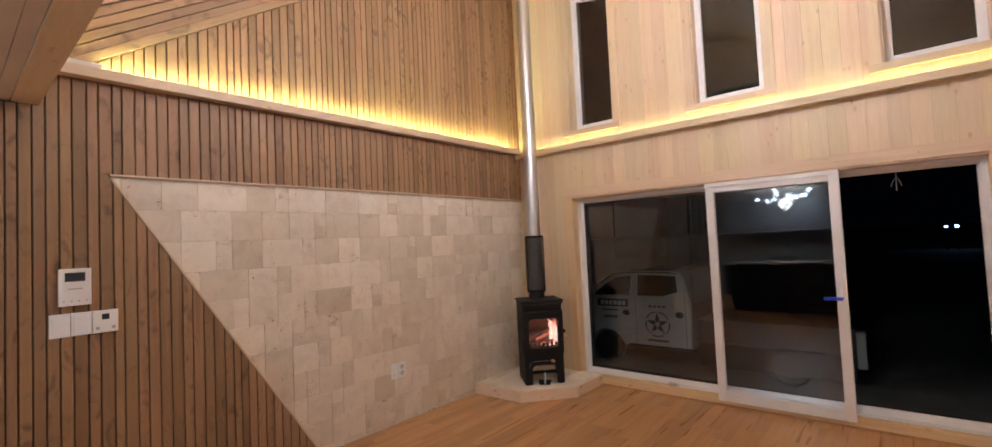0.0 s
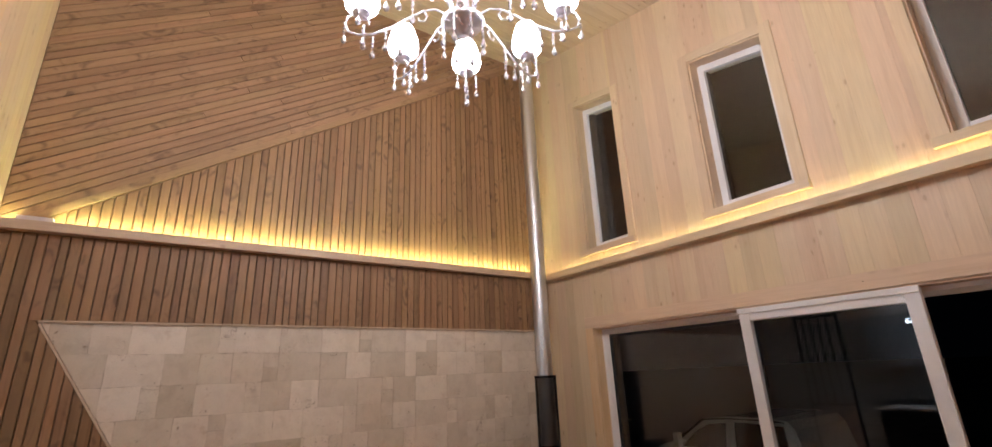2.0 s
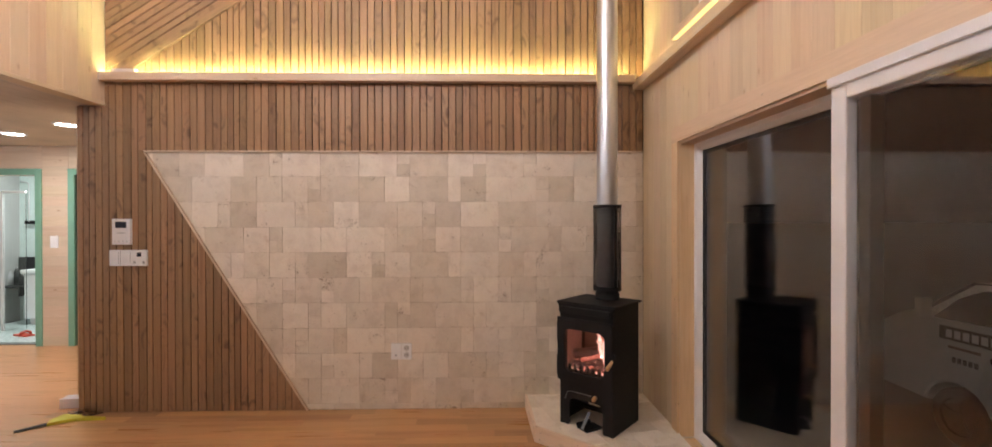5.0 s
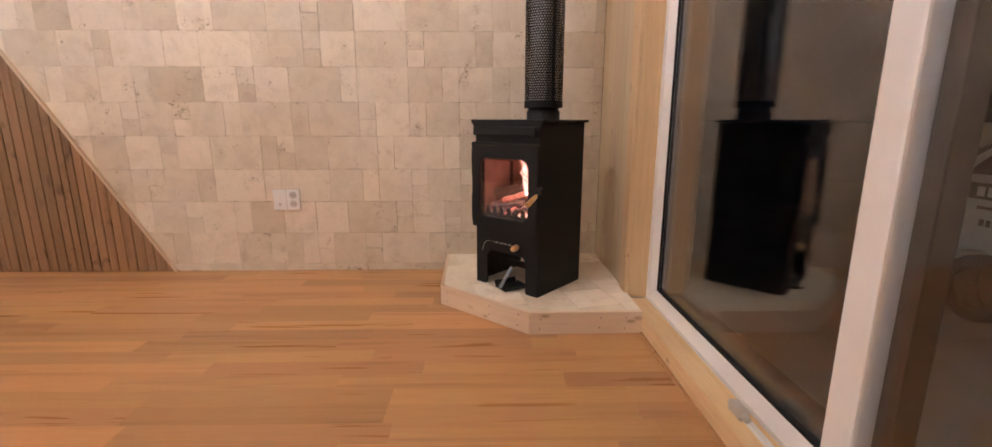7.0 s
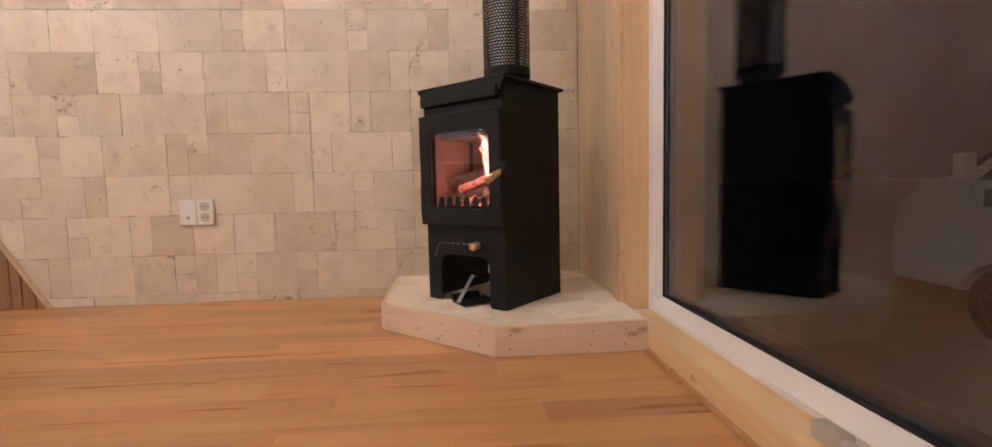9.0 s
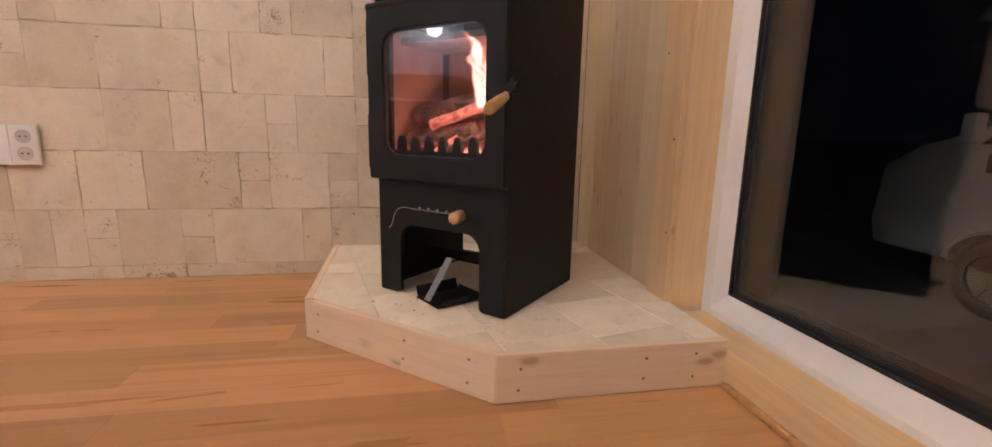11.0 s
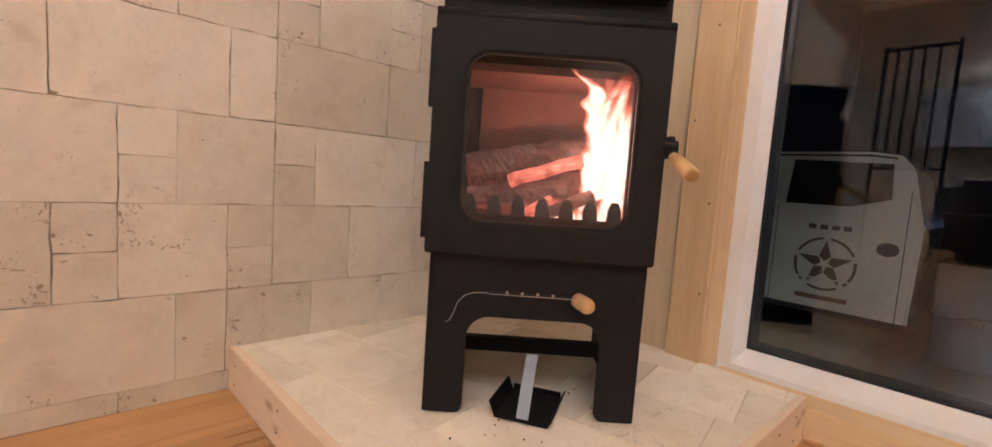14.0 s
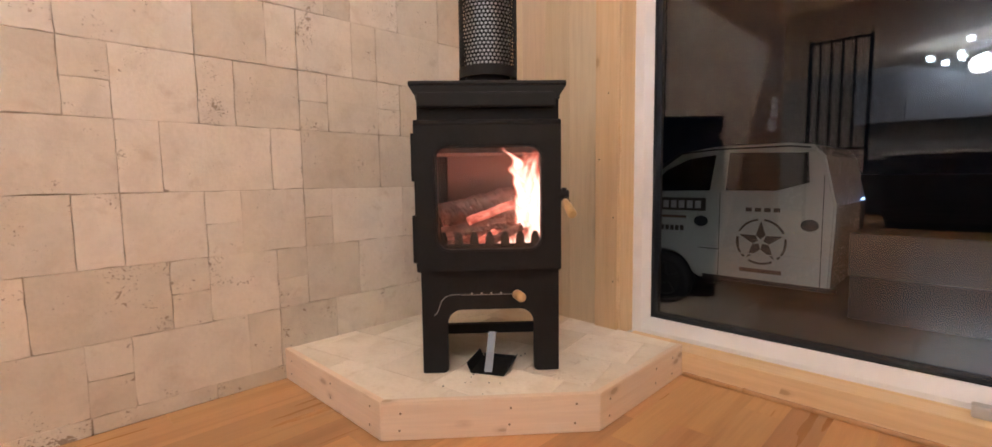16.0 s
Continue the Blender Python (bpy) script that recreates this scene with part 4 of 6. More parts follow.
def framed_plate(outer, hole, y0, y1, bevel=0.0):
    """A plate in the x-z plane with a rounded opening right through it."""
    bm = bmesh.new()
    n = len(outer)
    loops = [[bm.verts.new((x, y, z)) for x, z in ring] for y in (y0, y1) for ring in (outer, hole)]
    for i in range(n):
        j = (i + 1) % n
        bm.faces.new((loops[0][i], loops[0][j], loops[1][j], loops[1][i]))
        bm.faces.new((loops[2][j], loops[2][i], loops[3][i], loops[3][j]))
        bm.faces.new((loops[0][j], loops[0][i], loops[2][i], loops[2][j]))
        bm.faces.new((loops[1][i], loops[1][j], loops[3][j], loops[3][i]))
    bmesh.ops.recalc_face_normals(bm, faces=bm.faces)
    if bevel:
        es = [e for e in bm.edges if len(e.link_faces) == 2 and e.calc_face_angle() > 1.0]
        bmesh.ops.bevel(bm, geom=es, offset=bevel, segments=2, affect="EDGES")
    return bm


# body plates
bm = bmesh.new()
box(bm, (-W, 0, 0), (-W + 0.006, D, H), 0.0015)
part("side_panel", bm, IRON, stove)
bm = bmesh.new()
box(bm, (W - 0.006, 0, 0), (W, D, H), 0.0015)
part("side_panel", bm, IRON, stove)
bm = bmesh.new()
box(bm, (-W + 0.006, D - 0.006, 0.19), (W - 0.006, D, H), 0.001)
part("back_panel", bm, IRON, stove)
# front: two legs with a rounded arch between them, and the plate round the firebox
arch, r, n = 0.120, 0.040, 6


def strip_plate(bm, cols, top, y0, y1):
    """A plate standing over a curved lower edge, given as (x, z) along that edge."""
    rows = [[bm.verts.new((x, y, z)) for x, z in cols] for y in (y0, y1)] + [[bm.verts.new((x, y, top)) for x, z in cols] for y in (y0, y1)]
    for i in range(len(cols) - 1):
        bm.faces.new((rows[0][i], rows[0][i + 1], rows[2][i + 1], rows[2][i]))
        bm.faces.new((rows[1][i + 1], rows[1][i], rows[3][i], rows[3][i + 1]))
        bm.faces.new((rows[0][i + 1], rows[0][i], rows[1][i], rows[1][i + 1]))


for side in (-1, 1):
    bm = bmesh.new()
    fr = 0.014
    ring = [(side * (W - 0.0061), 0.36), (side * (W - 0.0061), 0.0), (side * (arch + fr), 0.0)]
    ring += [(side * (arch + fr - fr * math.sin(math.pi / 2 * i / 4)), fr - fr * math.cos(math.pi / 2 * i / 4)) for i in range(1, 5)] + [(side * arch, 0.36)]
    fa = [bm.verts.new((x, -0.001, z)) for x, z in ring]
    fb = [bm.verts.new((x, 0.009, z)) for x, z in ring]
    bm.faces.new(fa)
    bm.faces.new(fb[::-1])
    for i in range(len(ring)):
        bm.faces.new((fa[i], fb[i], fb[(i + 1) % len(ring)], fa[(i + 1) % len(ring)]))
    bmesh.ops.recalc_face_normals(bm, faces=bm.faces)
    part("front_leg", bm, IRON, stove)
bm = bmesh.new()
curve = [(-arch + r - r * math.cos(math.pi / 2 * i / n), 0.18 - r + r * math.sin(math.pi / 2 * i / n)) for i in range(n + 1)]
strip_plate(bm, curve + [(-x, z) for x, z in curve[::-1]], 0.36, -0.001, 0.009)
bmesh.ops.recalc_face_normals(bm, faces=bm.faces)
part("front_arch", bm, IRON, stove)
bm = bmesh.new()
box(bm, (-W + 0.0061, -0.001, 0.36), (-0.14, 0.009, H))
box(bm, (0.14, -0.001, 0.36), (W - 0.0061, 0.009, H))
box(bm, (-0.14, -0.001, 0.64), (0.14, 0.009, H))
part("front_panel", bm, IRON, stove)
bm = bmesh.new()
box(bm, (-W + 0.006, 0.19, 0.048), (W - 0.006, 0.215, 0.078), 0.002)
part("cross_bar", bm, IRON, stove)
bm = bmesh.new()
box(bm, (-W + 0.006, 0.009, 0.19), (W - 0.006, D - 0.006, 0.20))
part("ash_shelf", bm, IRON_IN, stove)
# top plate with a lip rolled down at the front
bm = bmesh.new()
box(bm, (-0.2115, -0.013, 0.7905), (0.2115, D + 0.008, 0.8035), 0.005)
part("top_plate", bm, IRON, stove)
# front skirt whose ears curve out to the width of the top plate
ear = [(0.1925 + 0.0185 * (1 - math.cos(math.pi / 2 * i / 6)), 0.754 + 0.0365 * math.sin(math.pi / 2 * i / 6)) for i in range(7)]
skirt = ear + [(-x, z) for x, z in ear[::-1]]
bm = bmesh.new()
fa = [bm.verts.new((x, -0.011, z)) for x, z in skirt]
fb = [bm.verts.new((x, -0.0012, z)) for x, z in skirt]
ends = [bm.faces.new(fa), bm.faces.new(fb[::-1])]
for i in range(len(skirt)):
    bm.faces.new((fa[i], fb[i], fb[(i + 1) % len(skirt)], fa[(i + 1) % len(skirt)]))
bmesh.ops.triangulate(bm, faces=ends)
bmesh.ops.recalc_face_normals(bm, faces=bm.faces)
part("top_skirt", bm, IRON, stove, "flared black front skirt")
bm = bmesh.new()
box(bm, (-0.188, -0.024, 0.732), (0.180, -0.001, 0.772), 0.006)
part("top_lip", bm, IRON, stove)
# air slider: a dark slot with bright notches and a wooden knob
bm = bmesh.new()
box(bm, (-0.083, -0.0025, 0.2215), (0.062, 0.0, 0.2265))
slot = part("air_slot", bm, GASKET, stove)
bm = bmesh.new()
box(bm, (-0.083, -0.0032, 0.2213), (0.062, -0.0025, 0.2228))
for k in range(4):
    tube(bm, (-0.052 + 0.027 * k, -0.003, 0.2265), (-0.052 + 0.027 * k, -0.006, 0.2265), 0.0028, n=8)
part("air_slider", bm, ALU, stove, "bright metal slider edge")
bm = bmesh.new()
lathe(bm, [(0, 0), (0.011, 0.0), (0.0135, 0.004), (0.0135, 0.042), (0.011, 0.048), (0, 0.049)], 18)
knob = part("knob", bm, BEECH, stove, "turned beech knob", True)
knob.matrix_local = pose(0.072, -0.004, 0.222, 90, 0, 14)
# seam line of the ash cover, a thin bright wire put in for its glint
bm = bmesh.new()
pipe_along(bm, [(-0.158, -0.0015, 0.166), (-0.150, -0.0015, 0.171), (-0.144, -0.0015, 0.185), (-0.138, -0.0015, 0.204), (-0.126, -0.0015, 0.217), (-0.110, -0.0015, 0.2225), (-0.084, -0.0015, 0.2235)], 0.0009, 6)
part("cover_seam", bm, ALU, stove)
# door
cx = -0.005
hole = rounded_loop(cx - 0.141, cx + 0.149, 0.349, 0.632, 0.040)
outer = rounded_loop(cx - 0.195, cx + 0.200, 0.291, 0.691, 0.006)
door = part("door", framed_plate(outer, hole, -0.022, -0.0015, 0.003), IRON, stove, "black door with a rounded glass")
bm = bmesh.new()
tube(bm, (cx - 0.194, -0.0135, 0.6905), (cx + 0.199, -0.0135, 0.6905), 0.0100, n=14)
part("rolled_head", bm, IRON, door, smooth=True)
hole2 = rounded_loop(cx - 0.138, cx + 0.146, 0.352, 0.629, 0.038)
part("glass_bead", framed_plate(hole, hole2, -0.017, -0.011), plain("glass_rim", (0.022, 0.014, 0.013), 0.35), door)
bm = bmesh.new()
vs = [bm.verts.new((x, y, z)) for y in (-0.014, -0.009) for x, z in hole]
n = len(hole)
bm.faces.new(vs[:n])
bm.faces.new(vs[n:][::-1])
for i in range(n):
    bm.faces.new((vs[i], vs[(i + 1) % n], vs[n + (i + 1) % n], vs[n + i]))
bmesh.ops.recalc_face_normals(bm, faces=bm.faces)
pane_s = part("glass", bm, STOVE_GLASS, door, "heat-tinted stove glass")
pane_s.visible_shadow = False
for z0, z1, xo in ((0.538, 0.666, -0.208), (0.316, 0.446, -0.209)):
    bm = bmesh.new()
    box(bm, (xo, -0.015, z0), (cx - 0.194, -0.002, z1), 0.002)
    part("hinge", bm, IRON, door)
bm = bmesh.new()
tube(bm, (0.186, -0.010, 0.497), (0.216, -0.010, 0.497), 0.013, n=16)
box(bm, (0.198, -0.020, 0.478), (0.211, 0.002, 0.516), 0.004)
tube(bm, (0.207, -0.012, 0.492), (0.210, -0.040, 0.478), 0.006, n=10)
latch = part("latch", bm, IRON, door, smooth=False)
bm = bmesh.new()
lathe(bm, [(0, 0), (0.0065, 0.0), (0.0085, 0.003), (0.0112, 0.035), (0.0118, 0.078), (0.0108, 0.0815), (0.0090, 0.0825), (0, 0.083)], 18)
grip = part("handle", bm, BEECH, door, "turned beech handle", True)
grip.matrix_local = Matrix.Translation((0.203, -0.034, 0.481)) @ Vector((0.06, -0.92, -0.39)).to_track_quat("Z", "Y").to_matrix().to_4x4()
# firebox
bm = bmesh.new()
box(bm, (-0.186, 0.012, 0.29), (-0.156, 0.34, 0.66), 0.003)
part("brick_lining", bm, BRICK, stove)
bm = bmesh.new()
box(bm, (0.156, 0.012, 0.29), (0.186, 0.34, 0.66), 0.003)
part("brick_lining", bm, BRICK, stove)
bm = bmesh.new()
box(bm, (-0.126, 0.205, 0.29), (0.126, 0.232, 0.64), 0.003)
part("back_lining", bm, SOOTY_BRICK, stove, "soot-stained back lining")
# dark strips added to stand for the dark slots beside the back lining
for side in (-1, 1):
    lo, hi = sorted((side * 0.1265, side * 0.1555))
    part("lining_post", boxed((lo, 0.215, 0.29), (hi, 0.30, 0.66), 0.002), IRON_IN, stove)
bm = bmesh.new()
box(bm, (-0.155, 0.012, 0.275), (0.155, 0.31, 0.295))
part("grate", bm, IRON_IN, stove)
bm = bmesh.new()
box(bm, (-0.155, 0.05, 0.615), (0.155, 0.31, 0.63), 0.001)
part("baffle", bm, SOOTY_BRICK, stove, "soot-stained baffle plate")
bm = bmesh.new()
box(bm, (-0.15, 0.018, 0.30), (0.15, 0.028, 0.362), 0.001)
for k in range(7):
    x = -0.129 + 0.043 * k
    ring = [(x - 0.013, 0.360), (x + 0.013, 0.360), (x + 0.011, 0.383), (x + 0.005, 0.396), (x - 0.005, 0.396), (x - 0.011, 0.383)]
    a = [bm.verts.new((u, 0.018, v)) for u, v in ring]
    b = [bm.verts.new((u, 0.028, v)) for u, v in ring]
    bm.faces.new(a)
    bm.faces.new(b[::-1])
    for i in range(6):
        bm.faces.new((a[i], b[i], b[(i + 1) % 6], a[(i + 1) % 6]))
bmesh.ops.recalc_face_normals(bm, faces=bm.faces)
part("log_guard", bm, IRON_IN, stove, "toothed log guard")


def log(a, b, r, seed, mat, name="firewood_log"):
    """A split log, its charred face cracked across and along into small blocks."""
    bm = bmesh.new()
    a, b = Vector(a), Vector(b)
    n, rg = 20, random.Random(seed)
    rings = max(12, int((b - a).length / 0.006))
    d = (b - a).normalized()
    u = d.cross(Vector((0, 0, 1))).normalized()
    w = d.cross(u)
    five = [rg.uniform(0.72, 1.12) for _ in range(7)]
    shape = []
    for k in range(n):
        f = 7 * k / n
        i = int(f)
        shape.append(five[i] * (1 - f + i) + five[(i + 1) % 7] * (f - i) - (0.07 if k % 4 == 0 else 0.0))
    rows = []
    for i in range(rings):
        p = a.lerp(b, i / (rings - 1)) + 0.05 * r * math.sin(i * 0.5 + seed) * w
        rows.append([bm.verts.new(p + r * (shape[k] + rg.uniform(-0.05, 0.05) - (0.075 if (i + (k // 4) * 2) % 5 == 0 and rg.random() < 0.8 else 0.0)) * (math.cos(k * math.tau / n) * u + math.sin(k * math.tau / n) * w)) for k in range(n)])
    for p, q in zip(rows, rows[1:]):
        for k in range(n):
            bm.faces.new((p[k], p[(k + 1) % n], q[(k + 1) % n], q[k]))
    bm.faces.new(rows[0][::-1])
    bm.faces.new(rows[-1])
    return bm


logs = thing("firewood", "charred split logs burning on glowing embers", "firewood", at=STOVE)
part("log", log((-0.14, 0.11, 0.368), (0.13, 0.14, 0.372), 0.032, 1, LOG), LOG, logs)
part("log", log((-0.142, 0.105, 0.437), (0.12, 0.155, 0.497), 0.033, 2, LOG), LOG, logs)
part("log", log((-0.060, 0.052, 0.424), (0.072, 0.080, 0.470), 0.0155, 3, LOG), HOT_WOOD, logs, "red-hot split log")
part("log", log((-0.13, 0.165, 0.392), (0.13, 0.165, 0.43), 0.032, 4, LOG), LOG, logs)
part("log", log((-0.135, 0.060, 0.385), (0.05, 0.075, 0.412), 0.020, 5, LOG), LOG, logs)
part("log", log((0.005, 0.045, 0.365), (0.095, 0.065, 0.405), 0.013, 6, LOG), LOG, logs)
part("log", log((-0.05, 0.042, 0.352), (0.02, 0.055, 0.395), 0.010, 7, LOG), HOT_WOOD, logs, "red-hot split log")
bm = bmesh.new()
rg = random.Random(8)
for k in range(150):
    x, y = rg.uniform(-0.145, 0.145), rg.uniform(0.035, 0.19)
    s = rg.uniform(0.008, 0.02)
    bmesh.ops.create_icosphere(bm, subdivisions=1, radius=s, matrix=pose(x, y, 0.30 + s * 0.5 + 0.075 * rg.random() * max(0, 1 - abs(x) * 6) * rg.random(), rg.uniform(0, 90), rg.uniform(0, 90), 0))
tagged(part("ember_bed", bm, EMBER, logs, "glowing embers"), kind="stuff")


def flame(base, height, width, lean, seed):
    """A tongue of flame: a thin bowed sheet that leans, curls and tapers."""
    bm = bmesh.new()
    uv = bm.loops.layers.uv.new("UVMap")
    rg = random.Random(seed)
    rows, n, k = [], 12, 6
    ph, curl, bow, turn = rg.uniform(0, 6), rg.uniform(4, 8), rg.uniform(-1, 1), rg.uniform(-0.7, 0.7)
    for i in range(n + 1):
        s = i / n
        wdt = width * (0.75 + 0.9 * s) * (1 - 0.80 * s ** 1.8) * (1 + 0.25 * math.sin(ph + 9 * s)) + 0.002
        cx = base[0] + lean * s ** 1.4 + 0.014 * math.sin(ph + curl * s) * (0.2 + s)
        cy = base[1] + 0.014 * math.sin(ph * 2 + 5 * s)
        row = []
        for c in range(k + 1):
            u = 2 * c / k - 1
            px, py = u * wdt, bow * wdt * 0.5 * (u * u - 0.5) + turn * u * wdt
            row.append((bm.verts.new((min(cx + px, 0.152), min(max(cy + py, 0.034), 0.195), base[2] + height * s)), c / k, s))
        rows.append(row)
    for p, q in zip(rows, rows[1:]):
        for c in range(k):
            quad = (p[c], p[c + 1], q[c + 1], q[c])
            f = bm.faces.new([v[0] for v in quad])
            for loop, v in zip(f.loops, quad):
                loop[uv].uv = (v[1], v[2])
    return bm


fire = thing("fire", "bright flames licking up beside the logs", "fire", at=STOVE)
rg = random.Random(17)
TONGUES = ([("wall", k) for k in range(8)] + [("front", k) for k in range(7)] + [("curl", k) for k in range(6)] + [("foot", k) for k in range(7)] + [("lick", k) for k in range(3)])
for n, (sort, k) in enumerate(TONGUES):
    # tongues up the side of the firebox, a bright body before them, curls that lean in, and licks under the logs
    if sort == "wall":
        base = (0.090 + 0.008 * (k % 8), rg.uniform(0.05, 0.15), rg.uniform(0.31, 0.36))
        h, wd, lean = rg.uniform(0.22, 0.28), rg.uniform(0.018, 0.028), rg.uniform(-0.012, 0.02)
    elif sort == "front":
        base = (0.094 + 0.0085 * k, rg.uniform(0.037, 0.045), rg.uniform(0.36, 0.47))
        h, wd, lean = rg.uniform(0.18, 0.26), rg.uniform(0.014, 0.024), rg.uniform(-0.018, 0.016)
    elif sort == "curl":
        base = (0.112 - 0.006 * k, rg.uniform(0.036, 0.05), 0.46 + 0.020 * k)
        h, wd, lean = rg.uniform(0.07, 0.10), rg.uniform(0.012, 0.020), rg.uniform(-0.075, -0.03)
    elif sort == "foot":
        base = (-0.02 + 0.024 * k, rg.uniform(0.038, 0.08), rg.uniform(0.300, 0.325))
        h, wd, lean = rg.uniform(0.06, 0.12), rg.uniform(0.016, 0.030), rg.uniform(-0.02, 0.03)
    else:
        base = (-0.12 + 0.03 * k, rg.uniform(0.06, 0.12), rg.uniform(0.33, 0.38))
        h, wd, lean = rg.uniform(0.04, 0.07), rg.uniform(0.010, 0.016), rg.uniform(-0.01, 0.02)
    h = min(h, (0.645 if base[1] < 0.046 else 0.604) - base[2])
    part("flame", flame(base, h, wd, lean, n), FLAME, fire, smooth=True)
lamp("fire_lamp", "POINT", tuple(STOVE @ Vector((0.09, 0.045, 0.47))), 0.95, (1.0, 0.42, 0.32), 0.004)

# flue: collar, perforated heat shield, steel pipe and ceiling collar
FLUE = Vector((0.438, -0.390, 0))
flue = thing("stove_pipe", "tall stainless steel stove pipe with a black perforated heat shield", "stove pipe", at=Matrix.Translation((FLUE.x, FLUE.y, 0)))
bm = bmesh.new()
lathe(bm, [(0.080, 0.900), (0.080, 0.944), (0.073, 0.950), (0.073, 0.975)], 32)
part("flue_collar", bm, IRON, flue, smooth=True)
R0 = 0.069
profile = [(R0, 0.95), (R0, 0.952)]
for z, step in ((1.75, 0.0), (2.81, -0.0015), (3.9, 0.0)):
    profile += [(R0, z - 0.012), (R0, z - 0.011), (R0 + 0.002, z - 0.010), (R0 + 0.002, z - 0.009), (R0 + 0.002, z + 0.009), (R0 + 0.002, z + 0.010)]
    R0 += step
    profile += [(R0, z + 0.011), (R0, z + 0.012)]
profile += [(R0, 4.655), (R0, 4.66)]
bm = bmesh.new()
lathe(bm, profile, 40)
part("pipe", bm, STEEL, flue, "shiny stainless steel pipe", True)
bm = bmesh.new()
lathe(bm, [(0.068, 4.60), (0.068, 4.601), (0.080, 4.608), (0.080, 4.609), (0.080, 4.80), (0.080, 4.801), (0.083, 4.805), (0.083, 4.84)], 36)
part("sleeve", bm, STEEL, flue, smooth=True)
bm = bmesh.new()
lathe(bm, [(0.084, 4.735), (0.086, 4.745), (0.120, 4.80), (0.160, 4.855), (0.163, 4.858), (0.163, 4.868), (0.118, 4.812), (0.081, 4.752)], 36)
for a in (250, 290, 70, 110):
    c, s = math.cos(radians(a)), math.sin(radians(a))
    box(bm, (-0.008, 0.079, 4.72), (0.008, 0.085, 4.76), 0, pose(0, 0, 0, 0, 0, a))
part("ceiling_collar", bm, STEEL, flue, "flared steel ceiling collar", True)


def perforated(r, z0, z1, cols, rows):
    """A tube of sheet metal with staggered round holes."""
    verts, faces = [], []
    ch = (z1 - z0) / rows
    cw = math.tau / cols
    ow = [(-1, -1), (0, -1), (1, -1), (1, 0), (1, 1), (0, 1), (-1, 1), (-1, 0)]
    hole = 0.72
    for j in range(rows):
        for i in range(cols):
            a0, zc = (i + 0.5 * (j % 2)) * cw, z0 + (j + 0.5) * ch
            base = len(verts)
            for u, v in ow:
                a, z = a0 + u * cw / 2, zc + v * ch / 2
                verts.append((r * math.cos(a), r * math.sin(a), z))
            for u, v in ow:
                k = hole / math.hypot(u, v)
                a, z = a0 + u * k * cw / 2, zc + v * k * ch / 2
                verts.append((r * math.cos(a), r * math.sin(a), z))
            for k in range(8):
                l = (k + 1) % 8
                faces.append((base + k, base + l, base + 8 + l, base + 8 + k))
    return verts, faces


SZ0, SZ1, SR = 0.962, 1.538, 0.092
me = bpy.data.meshes.new("heat_shield")
v, f = perforated(SR, SZ0 + 0.03, SZ1 - 0.02, 46, 46)
me.from_pydata(v, [], f)
me.materials.append(IRON)
shield = new("heat_shield", me)
shield.parent = flue
tagged(shield, "black perforated heat shield")
bm = bmesh.new()
lathe(bm, [(SR - 0.002, SZ0), (SR + 0.001, SZ0), (SR + 0.001, SZ0 + 0.031), (SR - 0.002, SZ0 + 0.031)], 46)
lathe(bm, [(SR - 0.002, SZ1 - 0.021), (SR + 0.001, SZ1 - 0.021), (SR + 0.001, SZ1), (SR - 0.002, SZ1)], 46)
lathe(bm, [(0.070, SZ0 + 0.004), (SR, SZ0 + 0.004), (SR, SZ0 + 0.006), (0.070, SZ0 + 0.006)], 46)
for a in (20, 200):
    box(bm, (SR, -0.008, SZ0 + 0.02), (SR + 0.006, 0.008, SZ1 - 0.015), 0.001, pose(0, 0, 0, 0, 0, a))
part("shield_rim", bm, IRON, flue)

# ash shovel lying under the stove
shovel = thing("ash_shovel", "small black sheet-metal ash shovel leaning on the hearth", "shovel", at=STOVE @ pose(0.0, 0.028, 0.0, 0, 0, -18.5))
bm = bmesh.new()
box(bm, (-0.046, -0.055, 0.001), (0.052, 0.073, 0.004), 0.001)
for x, s, tall in ((-0.046, -1, 0.028), (0.052, 1, 0.020)):
    box(bm, (-0.001, -0.050, 0), (0.001, 0.070, tall), 0, Matrix.Translation((x, 0, 0.002)) @ pose(0, 0, 0, 0, s * 24, 0))
box(bm, (-0.045, 0.071, 0.002), (0.051, 0.073, 0.014))
part("pan", bm, IRON, shovel)
# flat handle that rises from the front lip, bent level at its tip
bm = bmesh.new()
foot, tip = Vector((0.007, -0.056, 0.009)), Vector((0.001, 0.012, 0.101))
rise = (tip - foot).to_track_quat("Y", "Z").to_matrix().to_4x4()
L = (tip - foot).length
box(bm, (-0.011, 0, -0.0015), (0.011, L, 0.0015), 0.0006, Matrix.Translation(foot) @ rise)
box(bm, (-0.011, 0, -0.0015), (0.011, 0.014, 0.0015), 0.0006, Matrix.Translation(tip) @ pose(0, 0, 0, -20, 0, 0))
part("handle", bm, plain("blued_steel", (0.25, 0.28, 0.33), 0.45, metal=0.4), shovel, "flat grey steel handle")
# crumbs of charcoal round the shovel
rg = random.Random(41)
bm = bmesh.new()
for k in range(26):
    a, r = rg.uniform(0, math.tau), abs(rg.gauss(0.0, 0.10))
    size = rg.uniform(0.0008, 0.0022)
    bmesh.ops.create_icosphere(bm, subdivisions=1, radius=size, matrix=STOVE @ pose(r * math.cos(a), 0.02 + r * math.sin(a), size * 0.7 - 0.002, rg.uniform(0, 90), rg.uniform(0, 90), 0))
tagged(part("charcoal_crumbs", bm, GASKET), "scattered black charcoal crumbs on the hearth", "crumbs", kind="stuff")

# ---- things on the walls ----


